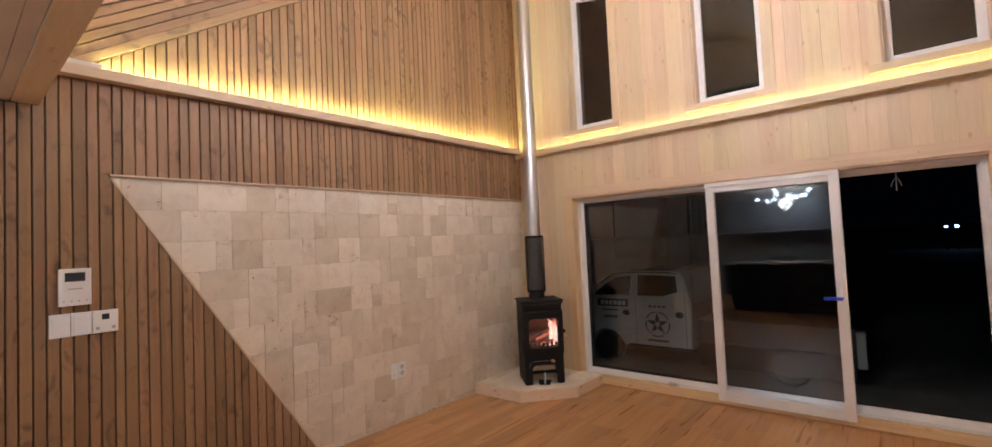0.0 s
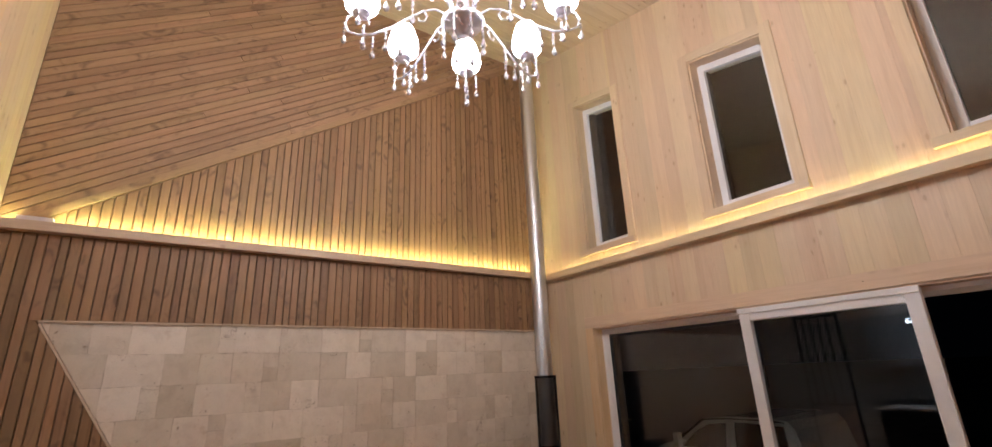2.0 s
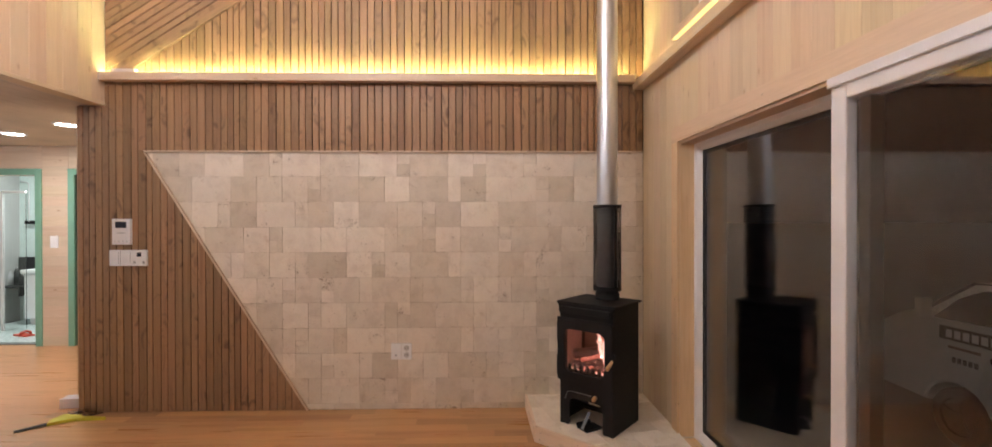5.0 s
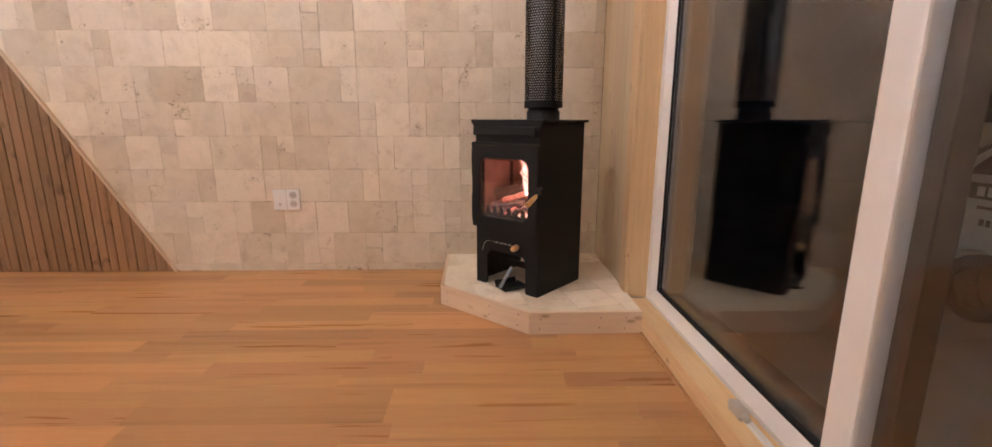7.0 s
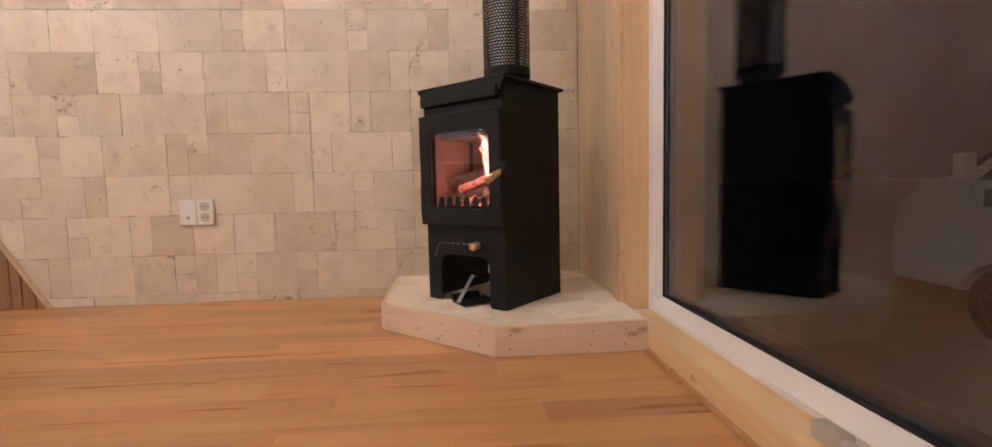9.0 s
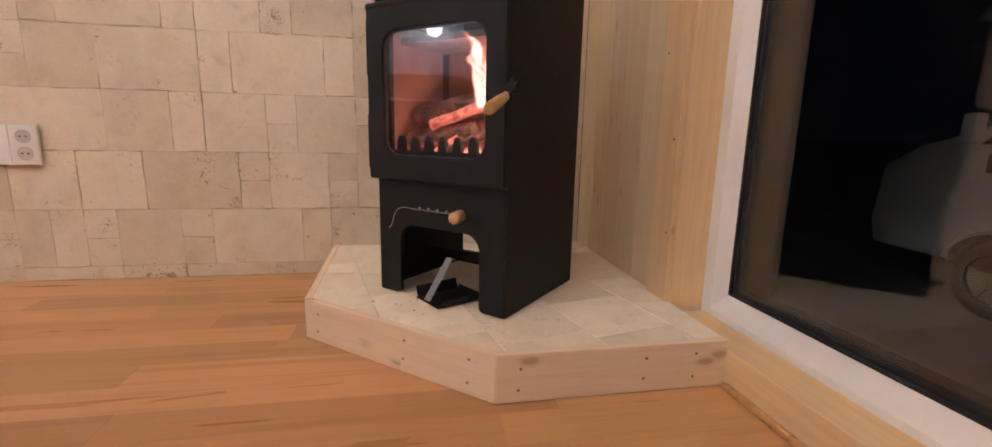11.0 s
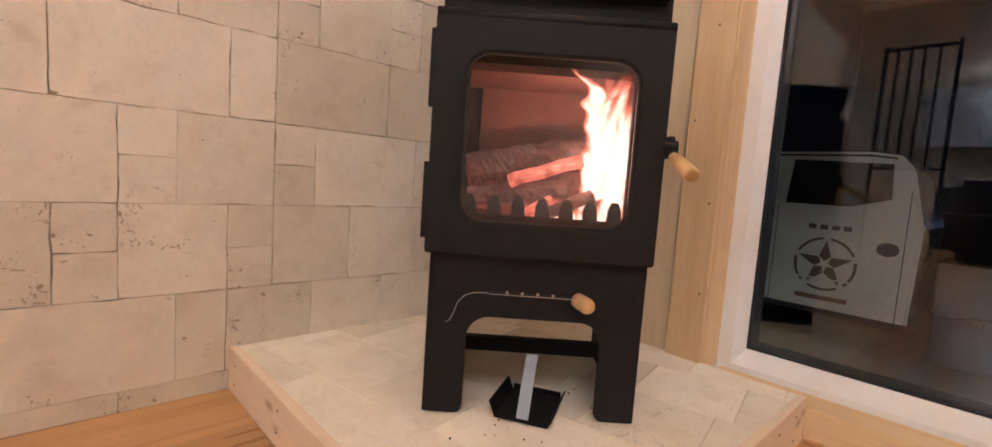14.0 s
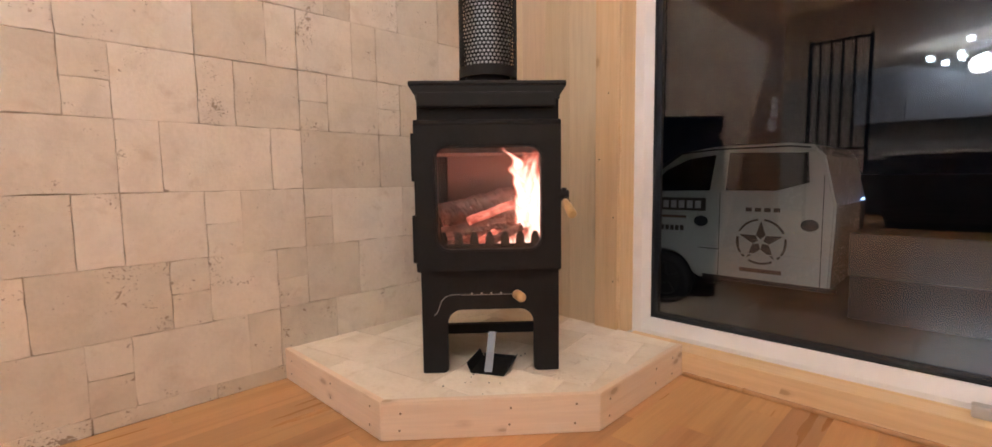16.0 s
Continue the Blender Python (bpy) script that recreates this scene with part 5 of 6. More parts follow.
def wall_plate(name, label, category, y0, y1, z0, z1, x, depth, group=""):
    t = thing(name, label, category, group, at=Matrix.Translation((x, (y0 + y1) / 2, (z0 + z1) / 2)))
    w, h = (y1 - y0) / 2, (z1 - z0) / 2
    bm = bmesh.new()
    box(bm, (0, -w, -h), (depth, w, h), 0.003)
    part("plate", bm, WHITE, t)
    return t, w, h


pad, w, h = wall_plate("intercom", "white wall intercom with a dark display on dark slats", "intercom", -3.984, -3.853, 1.259, 1.452, 0.016, 0.028)
bm = bmesh.new()
box(bm, (0.026, -w * 0.62, h * 0.30), (0.0290, w * 0.62, h * 0.78), 0.0008)
part("display", bm, GREY_LCD, pad, "dark display")
part("lettering_bar", boxed((0.0275, -0.030, -0.012), (0.0285, 0.030, -0.006)), ALU, pad)
for k in range(4):
    bm = bmesh.new()
    tube(bm, (0.0275, -0.045 + 0.03 * k, -0.072), (0.029, -0.045 + 0.03 * k, -0.072), 0.004, n=10)
    part("button", bm, ALU, pad)
for y0, y1 in ((-4.019, -3.937), (-3.935, -3.851)):
    sw, w, h = wall_plate("light_switch", "white light switch plate on dark slats", "light switch", y0, y1, 1.100, 1.220, 0.016, 0.010, "switches on the slat wall")
    bm = bmesh.new()
    box(bm, (0.009, -w + 0.012, -h + 0.014), (0.0135, w - 0.012, h - 0.014), 0.002)
    part("rocker", bm, WHITE, sw)
th, w, h = wall_plate("thermostat", "white room thermostat with a small dark display", "thermostat", -3.849, -3.739, 1.100, 1.220, 0.016, 0.018)
bm = bmesh.new()
box(bm, (0.017, -0.016, 0.010), (0.019, 0.016, 0.040), 0.0006)
part("display", bm, GREY_LCD, th)
for y in (-0.034, 0.034):
    bm = bmesh.new()
    tube(bm, (0.017, y, -0.034), (0.022, y, -0.034), 0.009, n=14)
    part("button", bm, ALU, th)


GREY_PLASTIC = plain("grey_plastic", (0.55, 0.54, 0.55), 0.4)


SOCKET_GREY = plain("socket_face", (0.60, 0.585, 0.585), 0.4)


def socket(y0, y1, z0, z1, kind):
    s, w, h = wall_plate("wall_socket", "white wall socket with two round outlets" if kind else "white cable outlet plate with one small jack", "socket", y0, y1, z0, z1, 0.008, 0.010, "sockets on the stone wall")
    if kind:
        for z in (-0.026, 0.026):
            bm = bmesh.new()
            m = Matrix.Translation((0.0102, 0, z)) @ pose(0, 0, 0, 0, 90, 0)
            lathe(bm, [(0.021, 0), (0.021, 0.002), (0.0185, 0.002), (0.0175, 0.0006), (0, 0.0006)], 22, m)
            outlet = part("outlet", bm, SOCKET_GREY, s)
            for y in (-0.008, 0.008):
                bm = bmesh.new()
                tube(bm, (0.0106, y, z), (0.0112, y, z), 0.0032, n=8)
                part("pin_hole", bm, GASKET, outlet)
    else:
        bm = bmesh.new()
        tube(bm, (0.009, 0, -0.028), (0.0125, 0, -0.028), 0.007, n=14)
        part("jack", bm, ALU, s)


socket(-1.930, -1.853, 0.381, 0.505, False)
socket(-1.851, -1.774, 0.381, 0.505, True)
sw = thing("light_switch", "white light switch on the pale hall wall", "light switch", at=Matrix.Translation((HALL_X, -6.17, 1.20)))
bm = bmesh.new()
box(bm, (0, -0.045, -0.07), (0.01, 0.045, 0.07), 0.003)
part("plate", bm, WHITE, sw)
bm = bmesh.new()
box(bm, (0.009, -0.03, -0.05), (0.013, 0.03, 0.05), 0.002)
part("rocker", bm, WHITE, sw)

# ---- loose things in the hall ----
saw = thing("hand_saw", "yellow-handled tool with a dark tip lying on the floor", "tool", at=pose(0.12, -4.14, 0.0, 0, 0, 0))
bm = bmesh.new()
ring = [(0.02, 0.18), (0.035, 0.18), (0.05, -0.02), (0.10, -0.10), (0.13, -0.14), (0.07, -0.17), (-0.03, -0.16), (-0.02, -0.02), (0.005, 0.0)]
a = [bm.verts.new((u, v, 0.002)) for u, v in ring]
b = [bm.verts.new((u, v, 0.022)) for u, v in ring]
f1, f2 = bm.faces.new(a[::-1]), bm.faces.new(b)
for i in range(len(ring)):
    bm.faces.new((a[i], a[(i + 1) % len(ring)], b[(i + 1) % len(ring)], b[i]))
bmesh.ops.triangulate(bm, faces=[f1, f2])
part("grip", bm, YELLOW, saw)
bm = bmesh.new()
ring = [(0.06, -0.15), (0.13, -0.14), (0.24, -0.26), (0.22, -0.275)]
a = [bm.verts.new((u, v, 0.006)) for u, v in ring]
b = [bm.verts.new((u, v, 0.012)) for u, v in ring]
bm.faces.new(a[::-1])
bm.faces.new(b)
for i in range(4):
    bm.faces.new((a[i], a[(i + 1) % 4], b[(i + 1) % 4], b[i]))
part("blade", bm, IRON, saw, "dark steel tip")
cb = thing("carton", "small white carton standing behind the slat wall's end", "carton", at=pose(-0.12, -4.40, 0, 0, 0, 8))
part("body", boxed((-0.05, -0.075, 0), (0.05, 0.075, 0.075), 0.003), CARD, cb)
cb = thing("carton", "small red and white carton on the floor", "carton", at=pose(-0.20, -4.35, 0.0, 0, 0, -12))
part("body", boxed((-0.05, -0.05, 0), (0.05, 0.05, 0.15), 0.003), CARD, cb)
part("label_band", boxed((-0.0515, -0.0515, 0.11), (0.0515, 0.0515, 0.14)), RED, cb)
bag = thing("plastic_bag", "crumpled clear plastic bag on the floor", "bag", at=pose(0.04, -4.20, 0))
bm = bmesh.new()
bmesh.ops.create_icosphere(bm, subdivisions=3, radius=0.07)
for v in bm.verts:
    k = 1 + 0.5 * noise.noise(v.co * 30) + 0.3 * noise.noise(v.co * 70)
    v.co = Vector((v.co.x * k, v.co.y * k * 1.4, max(0.001, (v.co.z * k + 0.02) * 0.45)))
part("film", bm, glass("bag_film", (1, 1, 1), 1.1, 0.25), bag)
for y, x in ((-6.65, HALL_X - 0.55), (-6.95, HALL_X - 0.45)):
    sl = thing("bath_slipper", "red plastic bathroom slipper on the tiled floor", "slipper", "bathroom slippers", at=pose(x, y, 0.0155, 0, 0, 70))
    bm = bmesh.new()
    box(bm, (-0.13, -0.05, 0), (0.13, 0.05, 0.02), 0.012)
    part("sole", bm, RED, sl)
    bm = bmesh.new()
    pipe_along(bm, [(0.03, -0.05, 0.015), (0.035, -0.045, 0.045), (0.04, 0.0, 0.06), (0.035, 0.045, 0.045), (0.03, 0.05, 0.015)], 0.016, 8)
    part("strap", bm, RED, sl, smooth=True)
BX = HALL_X - 1.5
vanity = thing("washbasin_cabinet", "white bathroom washbasin cabinet standing on the tiled floor", "cabinet", at=pose(BX + 0.22, -7.33, 0.015))
part("body", boxed((-0.20, -0.20, 0.09), (0.20, 0.20, 0.70), 0.004), WHITE, vanity)
part("plinth", boxed((-0.20, -0.17, 0), (0.16, 0.17, 0.09), 0.002), GREY_PLASTIC, vanity)
part("door", boxed((0.201, -0.195, 0.10), (0.215, 0.195, 0.69), 0.003), WHITE, vanity)
bm = bmesh.new()
box(bm, (-0.21, -0.24, 0.70), (0.23, 0.24, 0.76), 0.012)
part("basin", bm, WHITE, vanity, "white ceramic basin")
counter = thing("bathroom_shelf", "low dark bathroom shelf crowded with small dark things", "shelf", at=pose(BX, -8.0, 0.50))
part("board", boxed((0.004, -0.40, 0), (0.30, 0.27, 0.03), 0.003), GASKET, counter)
part("back_board", boxed((0.004, -0.40, 0.031), (0.02, 0.27, 0.42), 0.003), GASKET, counter)
for y in (-0.34, 0.21):
    part("bracket", boxed((0.006, y, -0.12), (0.25, y + 0.02, -0.001), 0.002), GASKET, counter)
rg = random.Random(31)
for k, (y, h, w) in enumerate(((-0.33, 0.24, 0.10), (-0.21, 0.16, 0.08), (-0.11, 0.30, 0.09), (0.0, 0.20, 0.07), (0.09, 0.26, 0.06), (0.18, 0.14, 0.09))):
    jar = thing("toiletry_bottle", "small dark bathroom bottle standing on the shelf", "bottle", "bottles on the shelf", at=pose(BX + 0.14, -8.0 + y, 0.531))
    bm = bmesh.new()
    lathe(bm, [(0, 0), (w / 2, 0.002), (w / 2, h * 0.7), (w * 0.2, h * 0.82), (w * 0.2, h * 0.9), (0, h * 0.9)], 14)
    part("bottle_body", bm, GASKET if k % 3 else GREY_PLASTIC, jar, smooth=True)
    bm = bmesh.new()
    lathe(bm, [(0, h * 0.901), (w * 0.24, h * 0.902), (w * 0.24, h), (0, h)], 12)
    part("cap", bm, GREY_PLASTIC, jar)
screen = thing("shower_screen", "cream-framed shower screen with a clear glass panel", "shower screen", at=pose(BX + 0.75, -7.5, 0.0155))
part("post", boxed((-0.016, -0.02, 0), (0.016, 0.012, 1.82), 0.003), CARD, screen)
part("rail", boxed((-0.016, 0.013, 1.79), (0.016, 0.30, 1.82), 0.003), CARD, screen)
part("rail", boxed((-0.016, -0.45, 1.79), (0.016, -0.021, 1.82), 0.003), CARD, screen)
part("glass_panel", boxed((-0.004, 0.013, 0.02), (0.004, 0.30, 1.789), 0.001), PANE, screen, "clear glass panel")
shower = thing("shower_rail", "dark shower rail with a hand shower on the tiled wall", "shower", at=pose(BX, -7.82, 0))
bm = bmesh.new()
pipe_along(bm, [(0.03, -0.14, 2.01), (0.05, -0.05, 2.01), (0.05, -0.01, 1.99), (0.05, 0.0, 1.95), (0.05, 0.0, 1.44), (0.03, 0.02, 1.40)], 0.007, 8)
part("pipe", bm, GREY_PLASTIC, shower, smooth=True)
part("mixer", boxed((0.004, -0.07, 1.40), (0.05, 0.07, 1.45), 0.01), IRON, shower)

# ---- outside ----
cord = thing("cord_end", "frayed white cord hanging from the lintel outside", "cord", at=pose(3.32, 0.24, 1.83))
for k, (x, z) in enumerate(((-0.03, -0.07), (0.0, -0.10), (0.03, -0.065))):
    bm = bmesh.new()
    pipe_along(bm, [(0, 0, 0.04), (0.002, 0, 0.0), (x * 0.5, 0.004, z * 0.35), (x * 0.9, 0.0, z * 0.75), (x, 0, z)], 0.0022, 6)
    part("strand", bm, GREY_PLASTIC, cord)
G = -0.66
tagged(part("ground", boxed((-400, 0.3, G - 0.1), (400, 800, G)), CONCRETE), "bare concrete yard at night", "ground", kind="structure")
VY = 3.12
truck = thing("pickup_truck", "small white crew-cab pickup with dark decals parked outside", "pickup truck", at=Matrix.Translation((0, VY, G)))


def extrude_profile(ring, y0, y1, bevel=0.0):
    bm = bmesh.new()
    a = [bm.verts.new((x, y0, z)) for x, z in ring]
    b = [bm.verts.new((x, y1, z)) for x, z in ring]
    f1, f2 = bm.faces.new(a), bm.faces.new(b[::-1])
    n = len(ring)
    for i in range(n):
        bm.faces.new((a[i], b[i], b[(i + 1) % n], a[(i + 1) % n]))
    bmesh.ops.recalc_face_normals(bm, faces=bm.faces)
    if bevel:
        es = [e for e in bm.edges if e.calc_face_angle() > 0.9]
        bmesh.ops.bevel(bm, geom=es, offset=bevel, segments=3, affect="EDGES", clamp_overlap=True)
    return bm


wx, wr = -0.655, 0.27
archpts = [(wx + 0.31 * math.cos(a), 0.285 + 0.30 * math.sin(a)) for a in (math.pi * i / 10 for i in range(11))]
cab = [(0.77, 0.34), (-0.30, 0.34)] + archpts[1:-1] + [(-0.92, 0.34), (-1.50, 0.36), (-1.55, 0.55), (-1.50, 0.98), (-1.25, 1.14), (-0.98, 1.22), (-0.70, 1.42), (-0.45, 1.535), (-0.15, 1.575), (0.45, 1.575), (0.62, 1.55), (0.70, 1.46), (0.79, 1.05)]
body = part("cab", extrude_profile(cab, 0, 1.42, 0.03), VAN_PAINT, truck)


def side_panel(name, ring, mat, parent, out=0.004, thick=0.01, label=""):
    bm = bmesh.new()
    a = [bm.verts.new((x, -out, z)) for x, z in ring]
    b = [bm.verts.new((x, -out + thick, z)) for x, z in ring]
    f1, f2 = bm.faces.new(a), bm.faces.new(b[::-1])
    n = len(ring)
    for i in range(n):
        bm.faces.new((a[i], b[i], b[(i + 1) % n], a[(i + 1) % n]))
    bmesh.ops.triangulate(bm, faces=[f1, f2])
    bmesh.ops.recalc_face_normals(bm, faces=bm.faces)
    return part(name, bm, mat, parent, label)


side_panel("side_window", [(-0.86, 1.16), (-0.20, 1.17), (-0.15, 1.50), (-0.40, 1.47), (-0.62, 1.37)], DARK_GLASS, truck, label="dark front side window")
side_panel("side_window", [(-0.06, 1.17), (0.36, 1.17), (0.60, 1.24), (0.585, 1.49), (-0.03, 1.515)], DARK_GLASS, truck, label="dark rear side window")
side_panel("windscreen", [(-0.99, 1.23), (-0.93, 1.21), (-0.46, 1.525), (-0.48, 1.54)], GASKET, truck)
for x0, z0, x1, z1 in ((-0.11, 0.36, -0.105, 1.52), (0.70, 0.36, 0.706, 1.30), (-0.30, 0.62, -0.112, 0.626)):
    side_panel("door_seam", rect(x0, z0, x1, z1), GASKET, truck, 0.002, 0.003)
for x, z in ((-0.275, 0.88), (0.615, 0.885)):
    side_panel("door_handle", [(x + 0.065 * math.cos(a), z + 0.05 * math.sin(a)) for a in (k * math.tau / 14 for k in range(14))], RUBBER, truck, 0.012, 0.02, "black recessed door handle")
for z in (0.60, 0.955):
    side_panel("body_crease", rect(-0.27 if z < 0.9 else -1.30, z, 0.74, z + 0.012), VAN_PAINT, truck, 0.010, 0.014)
curve = [(-0.34, 0.61), (-0.27, 0.56), (-0.20, 0.47), (-0.14, 0.40), (-0.108, 0.385)]
side_panel("door_seam", curve + [(x + 0.006, z - 0.006) for x, z in curve[::-1]], GASKET, truck, 0.002, 0.003)
side_panel("window_pillar", [(-0.155, 1.15), (-0.065, 1.15), (-0.035, 1.53), (-0.135, 1.52)], VAN_PAINT, truck, 0.007, 0.012)
side_panel("roof_gutter", [(-0.48, 1.532), (-0.15, 1.556), (0.45, 1.556), (0.60, 1.535), (0.60, 1.522), (0.45, 1.540), (-0.15, 1.541), (-0.48, 1.518)], GASKET, truck, 0.006, 0.012)
side_panel("sill_moulding", rect(-0.25, 0.335, 0.82, 0.375), GASKET, truck, 0.004, 0.01)
bm = bmesh.new()
tube(bm, (-0.80, -0.10, 1.24), (-0.80, -0.02, 1.24), 0.02, n=10)
box(bm, (-0.86, -0.2, 1.17), (-0.78, -0.09, 1.36), 0.02)
part("wing_mirror", bm, VAN_PAINT, truck)
# decals: a lettered board as plain bars, small bars, a star in a broken ring
sign = side_panel("decal_board", rect(-0.80, 0.975, -0.235, 1.10), DECAL, truck, 0.006, 0.006, "black sign board with white bars")
for k in range(6):
    x = -0.735 + 0.08 * k
    side_panel("decal_bar", rect(x, 1.00, x + 0.056, 1.072), DECAL_W, sign, 0.008, 0.002)
side_panel("decal_bar", rect(-0.72, 0.90, -0.42, 0.925), DECAL_R, truck, 0.004, 0.003)
for k in range(5):
    side_panel("decal_bar", rect(-0.68 + 0.05 * k, 0.775, -0.645 + 0.05 * k, 0.825), DECAL, truck, 0.004, 0.003)
for k in range(4):
    side_panel("decal_bar", rect(0.12 + 0.075 * k, 0.985, 0.17 + 0.075 * k, 1.02), DECAL, truck, 0.004, 0.003)
side_panel("decal_bar", rect(0.08, 0.44, 0.42, 0.475), DECAL_R, truck, 0.004, 0.003)
sxc, szc, sr = 0.25, 0.72, 0.205
for k in range(5):
    a0, a1 = radians(97 + 72 * k), radians(97 + 72 * k + 58)
    arc = [a0 + (a1 - a0) * i / 8 for i in range(9)]
    ring = [(sxc + sr * math.cos(a), szc + sr * math.sin(a)) for a in arc] + [(sxc + (sr - 0.018) * math.cos(a), szc + (sr - 0.018) * math.sin(a)) for a in arc[::-1]]
    side_panel("decal_ring", ring, DECAL, truck, 0.004, 0.003)
for k in range(5):
    a = radians(90 + 72 * k)
    kite = [(sxc + r * math.cos(a + d), szc + r * math.sin(a + d)) for r, d in ((0.022, 0.0), (0.070, -radians(34)), (0.186, 0.0), (0.070, radians(34)))]
    side_panel("decal_star_arm", kite, DECAL, truck, 0.004, 0.003, "dark arm of a five-pointed star")
# load bed
BED_PAINT = plain("dull_olive_bed", (0.05, 0.047, 0.038), 0.5, grain=0.15)
# dark panel added for the shade under the bed that hides the rear wheel
part("side_skirt", boxed((0.90, 0.0, 0.16), (2.78, 0.025, 0.50), 0.004), RUBBER, truck, "added dark panel standing in for the shade under the bed")
part("load_bed", boxed((0.88, 0.03, 0.50), (2.80, 1.40, 0.84), 0.015), BED_PAINT, truck, "dull dark steel load bed")
part("tail_lamp", boxed((2.80, 0.02, 0.34), (2.90, 0.20, 0.80), 0.01), VAN_PAINT, truck, "pale tail lamp housing")
part("bumper", boxed((2.80, 0.22, 0.30), (2.92, 1.35, 0.42), 0.02), RUBBER, truck)
RIM = plain("dark_wheel", (0.04, 0.04, 0.04), 0.5, metal=0.6)
for x in (wx, 2.05):
    for y in (0.10, 1.32):
        bm = bmesh.new()
        m = Matrix.Translation((x, y, wr)) @ pose(0, 0, 0, 90, 0, 0)
        lathe(bm, [(0.17, -0.075), (0.24, -0.08), (0.265, -0.06), (0.27, 0), (0.265, 0.06), (0.24, 0.08), (0.17, 0.075)], 28, m)
        wheel = part("wheel", bm, RUBBER, truck, "black tyre", True)
        bm = bmesh.new()
        lathe(bm, [(0.172, 0.07), (0.165, 0.05), (0.06, 0.055), (0.05, 0.07), (0, 0.07)], 24, m)
        for k in range(5):
            box(bm, (-0.018, 0.04, 0.045), (0.018, 0.165, 0.066), 0.004, m @ pose(0, 0, 0, 0, 0, 72 * k))
        part("rim", bm, RIM, wheel)
for x, y, h in ((5.9, 46.0, 1.78), (6.5, 46.0, 1.79), (-21.8, 46.0, 8.46)):
    lp = thing("street_lamp", "distant street lamp glowing bluish white in the dark", "street lamp", "far street lamps", at=pose(x, y, G))
    bm = bmesh.new()
    tube(bm, (0, 0, 0), (0, 0, h), 0.05, 0.04, 8)
    part("pole", bm, IRON, lp)
    bm = bmesh.new()
    bmesh.ops.create_uvsphere(bm, u_segments=12, v_segments=8, radius=0.075 if x < 6 else 0.11, matrix=Matrix.Translation((0, 0, h)))
    part("lamp_head", bm, STAR_LAMP, lp)


# ---- cladding: slats, boards, stone tiles, planks ----
PITCH = 0.0520
STONE_POLY = [(-3.757, 1.952), (-2.552, 0.0), (0.0, 0.0), (0.0, 1.952)]
SLOPE, GY, GZ = 0.650, -3.815, 2.588


def gable(y):
    return GZ + SLOPE * (y - GY)


# the edge of the stone panel: normal pointing away from the stone
ex, ez = STONE_POLY[0][0] - STONE_POLY[1][0], STONE_POLY[0][1]
el = math.hypot(ex, ez)
EA, EB = -ez / el, ex / el
EC = EA * STONE_POLY[1][0]
rng = random.Random(2)
y = -4.26
while y < -0.003:
    step = rng.choice((0.044, 0.050, 0.052, 0.056, 0.060))
    a, b = y + 0.0027, min(y + step - 0.0027, -0.002)
    if b - a < 0.008:
        break
    # below the ledge, left of the stone and above it
    low = rect(a, 0.002, b, LEDGE_Z0 if a > LOFT_Y - 0.09 else SOFFIT - 0.006)
    left = clip(low, -EA, -EB, -EC - 0.012)
    if len(left) > 2:
        above = clip(left, 0, -1, -1.952 - 0.012)
        under = clip(left, 0, 1, 1.952 + 0.012)
        if b < STONE_POLY[0][0]:
            piece("slat", low, "x", -0.012, 0.027, 0.003, SLAT, wall_west)
        else:
            piece("slat", clip(low, 0, -1, -1.952 - 0.012), "x", -0.012, 0.027, 0.003, SLAT, wall_west)
            if len(under) > 2:
                piece("slat", under, "x", -0.012, 0.027, 0.003, SLAT, wall_west)
    else:
        piece("slat", clip(low, 0, -1, -1.952 - 0.012), "x", -0.012, 0.027, 0.003, SLAT, wall_west)
    # above the ledge, up to the sloping trim
    if a > LOFT_Y:
        up = clip(rect(a, LEDGE_Z0 + 0.06, b, 4.99), -SLOPE, 1, GZ - SLOPE * GY - 0.004)
        if len(up) > 2:
            piece("slat", up, "x", -0.012, 0.027, 0.003, SLAT, wall_west)
    y += step

# slats laid along the slope above the trim
rng = random.Random(11)
cs, sn = 1 / math.hypot(1, SLOPE), SLOPE / math.hypot(1, SLOPE)
field = [(LOFT_Y, LEDGE_Z0), (-0.004, LEDGE_Z0), (-0.004, 4.995), (LOFT_Y, 4.995)]
base = -sn * GY + cs * GZ
k = 0
while k < 46:
    lo, hi = base + 0.05 + k * PITCH, base + 0.05 + (k + 1) * PITCH - 0.0045
    strip = clip(clip(field, sn, -cs, -lo), -sn, cs, hi)
    if len(strip) > 2:
        s0, s1 = min(cs * u + sn * v for u, v in strip), max(cs * u + sn * v for u, v in strip)
        s = s0 - rng.uniform(0, 0.9)
        while s < s1:
            e = s + rng.uniform(1.5, 2.8)
            q = clip(clip(strip, -cs, -sn, -s - 0.0004), cs, sn, e - 0.0004)
            if len(q) > 2 and abs(area(q)) > 5e-4:
                u = sum(p[0] for p in q) / len(q)
                v = sum(p[1] for p in q) / len(q)
                tilt = math.atan(SLOPE)
                loc = [((p[0] - u) * cs + (p[1] - v) * sn, -(p[0] - u) * sn + (p[1] - v) * cs) for p in q]
                ob = part("slat", slab_bm(loc, "x", -0.012, 0.027, 0.003, Vector((0, 0, 0))), SLAT_D, wall_west)
                ob.matrix_world = pose(0, u, v, math.degrees(tilt), 0, 0)
            s = e
    k += 1
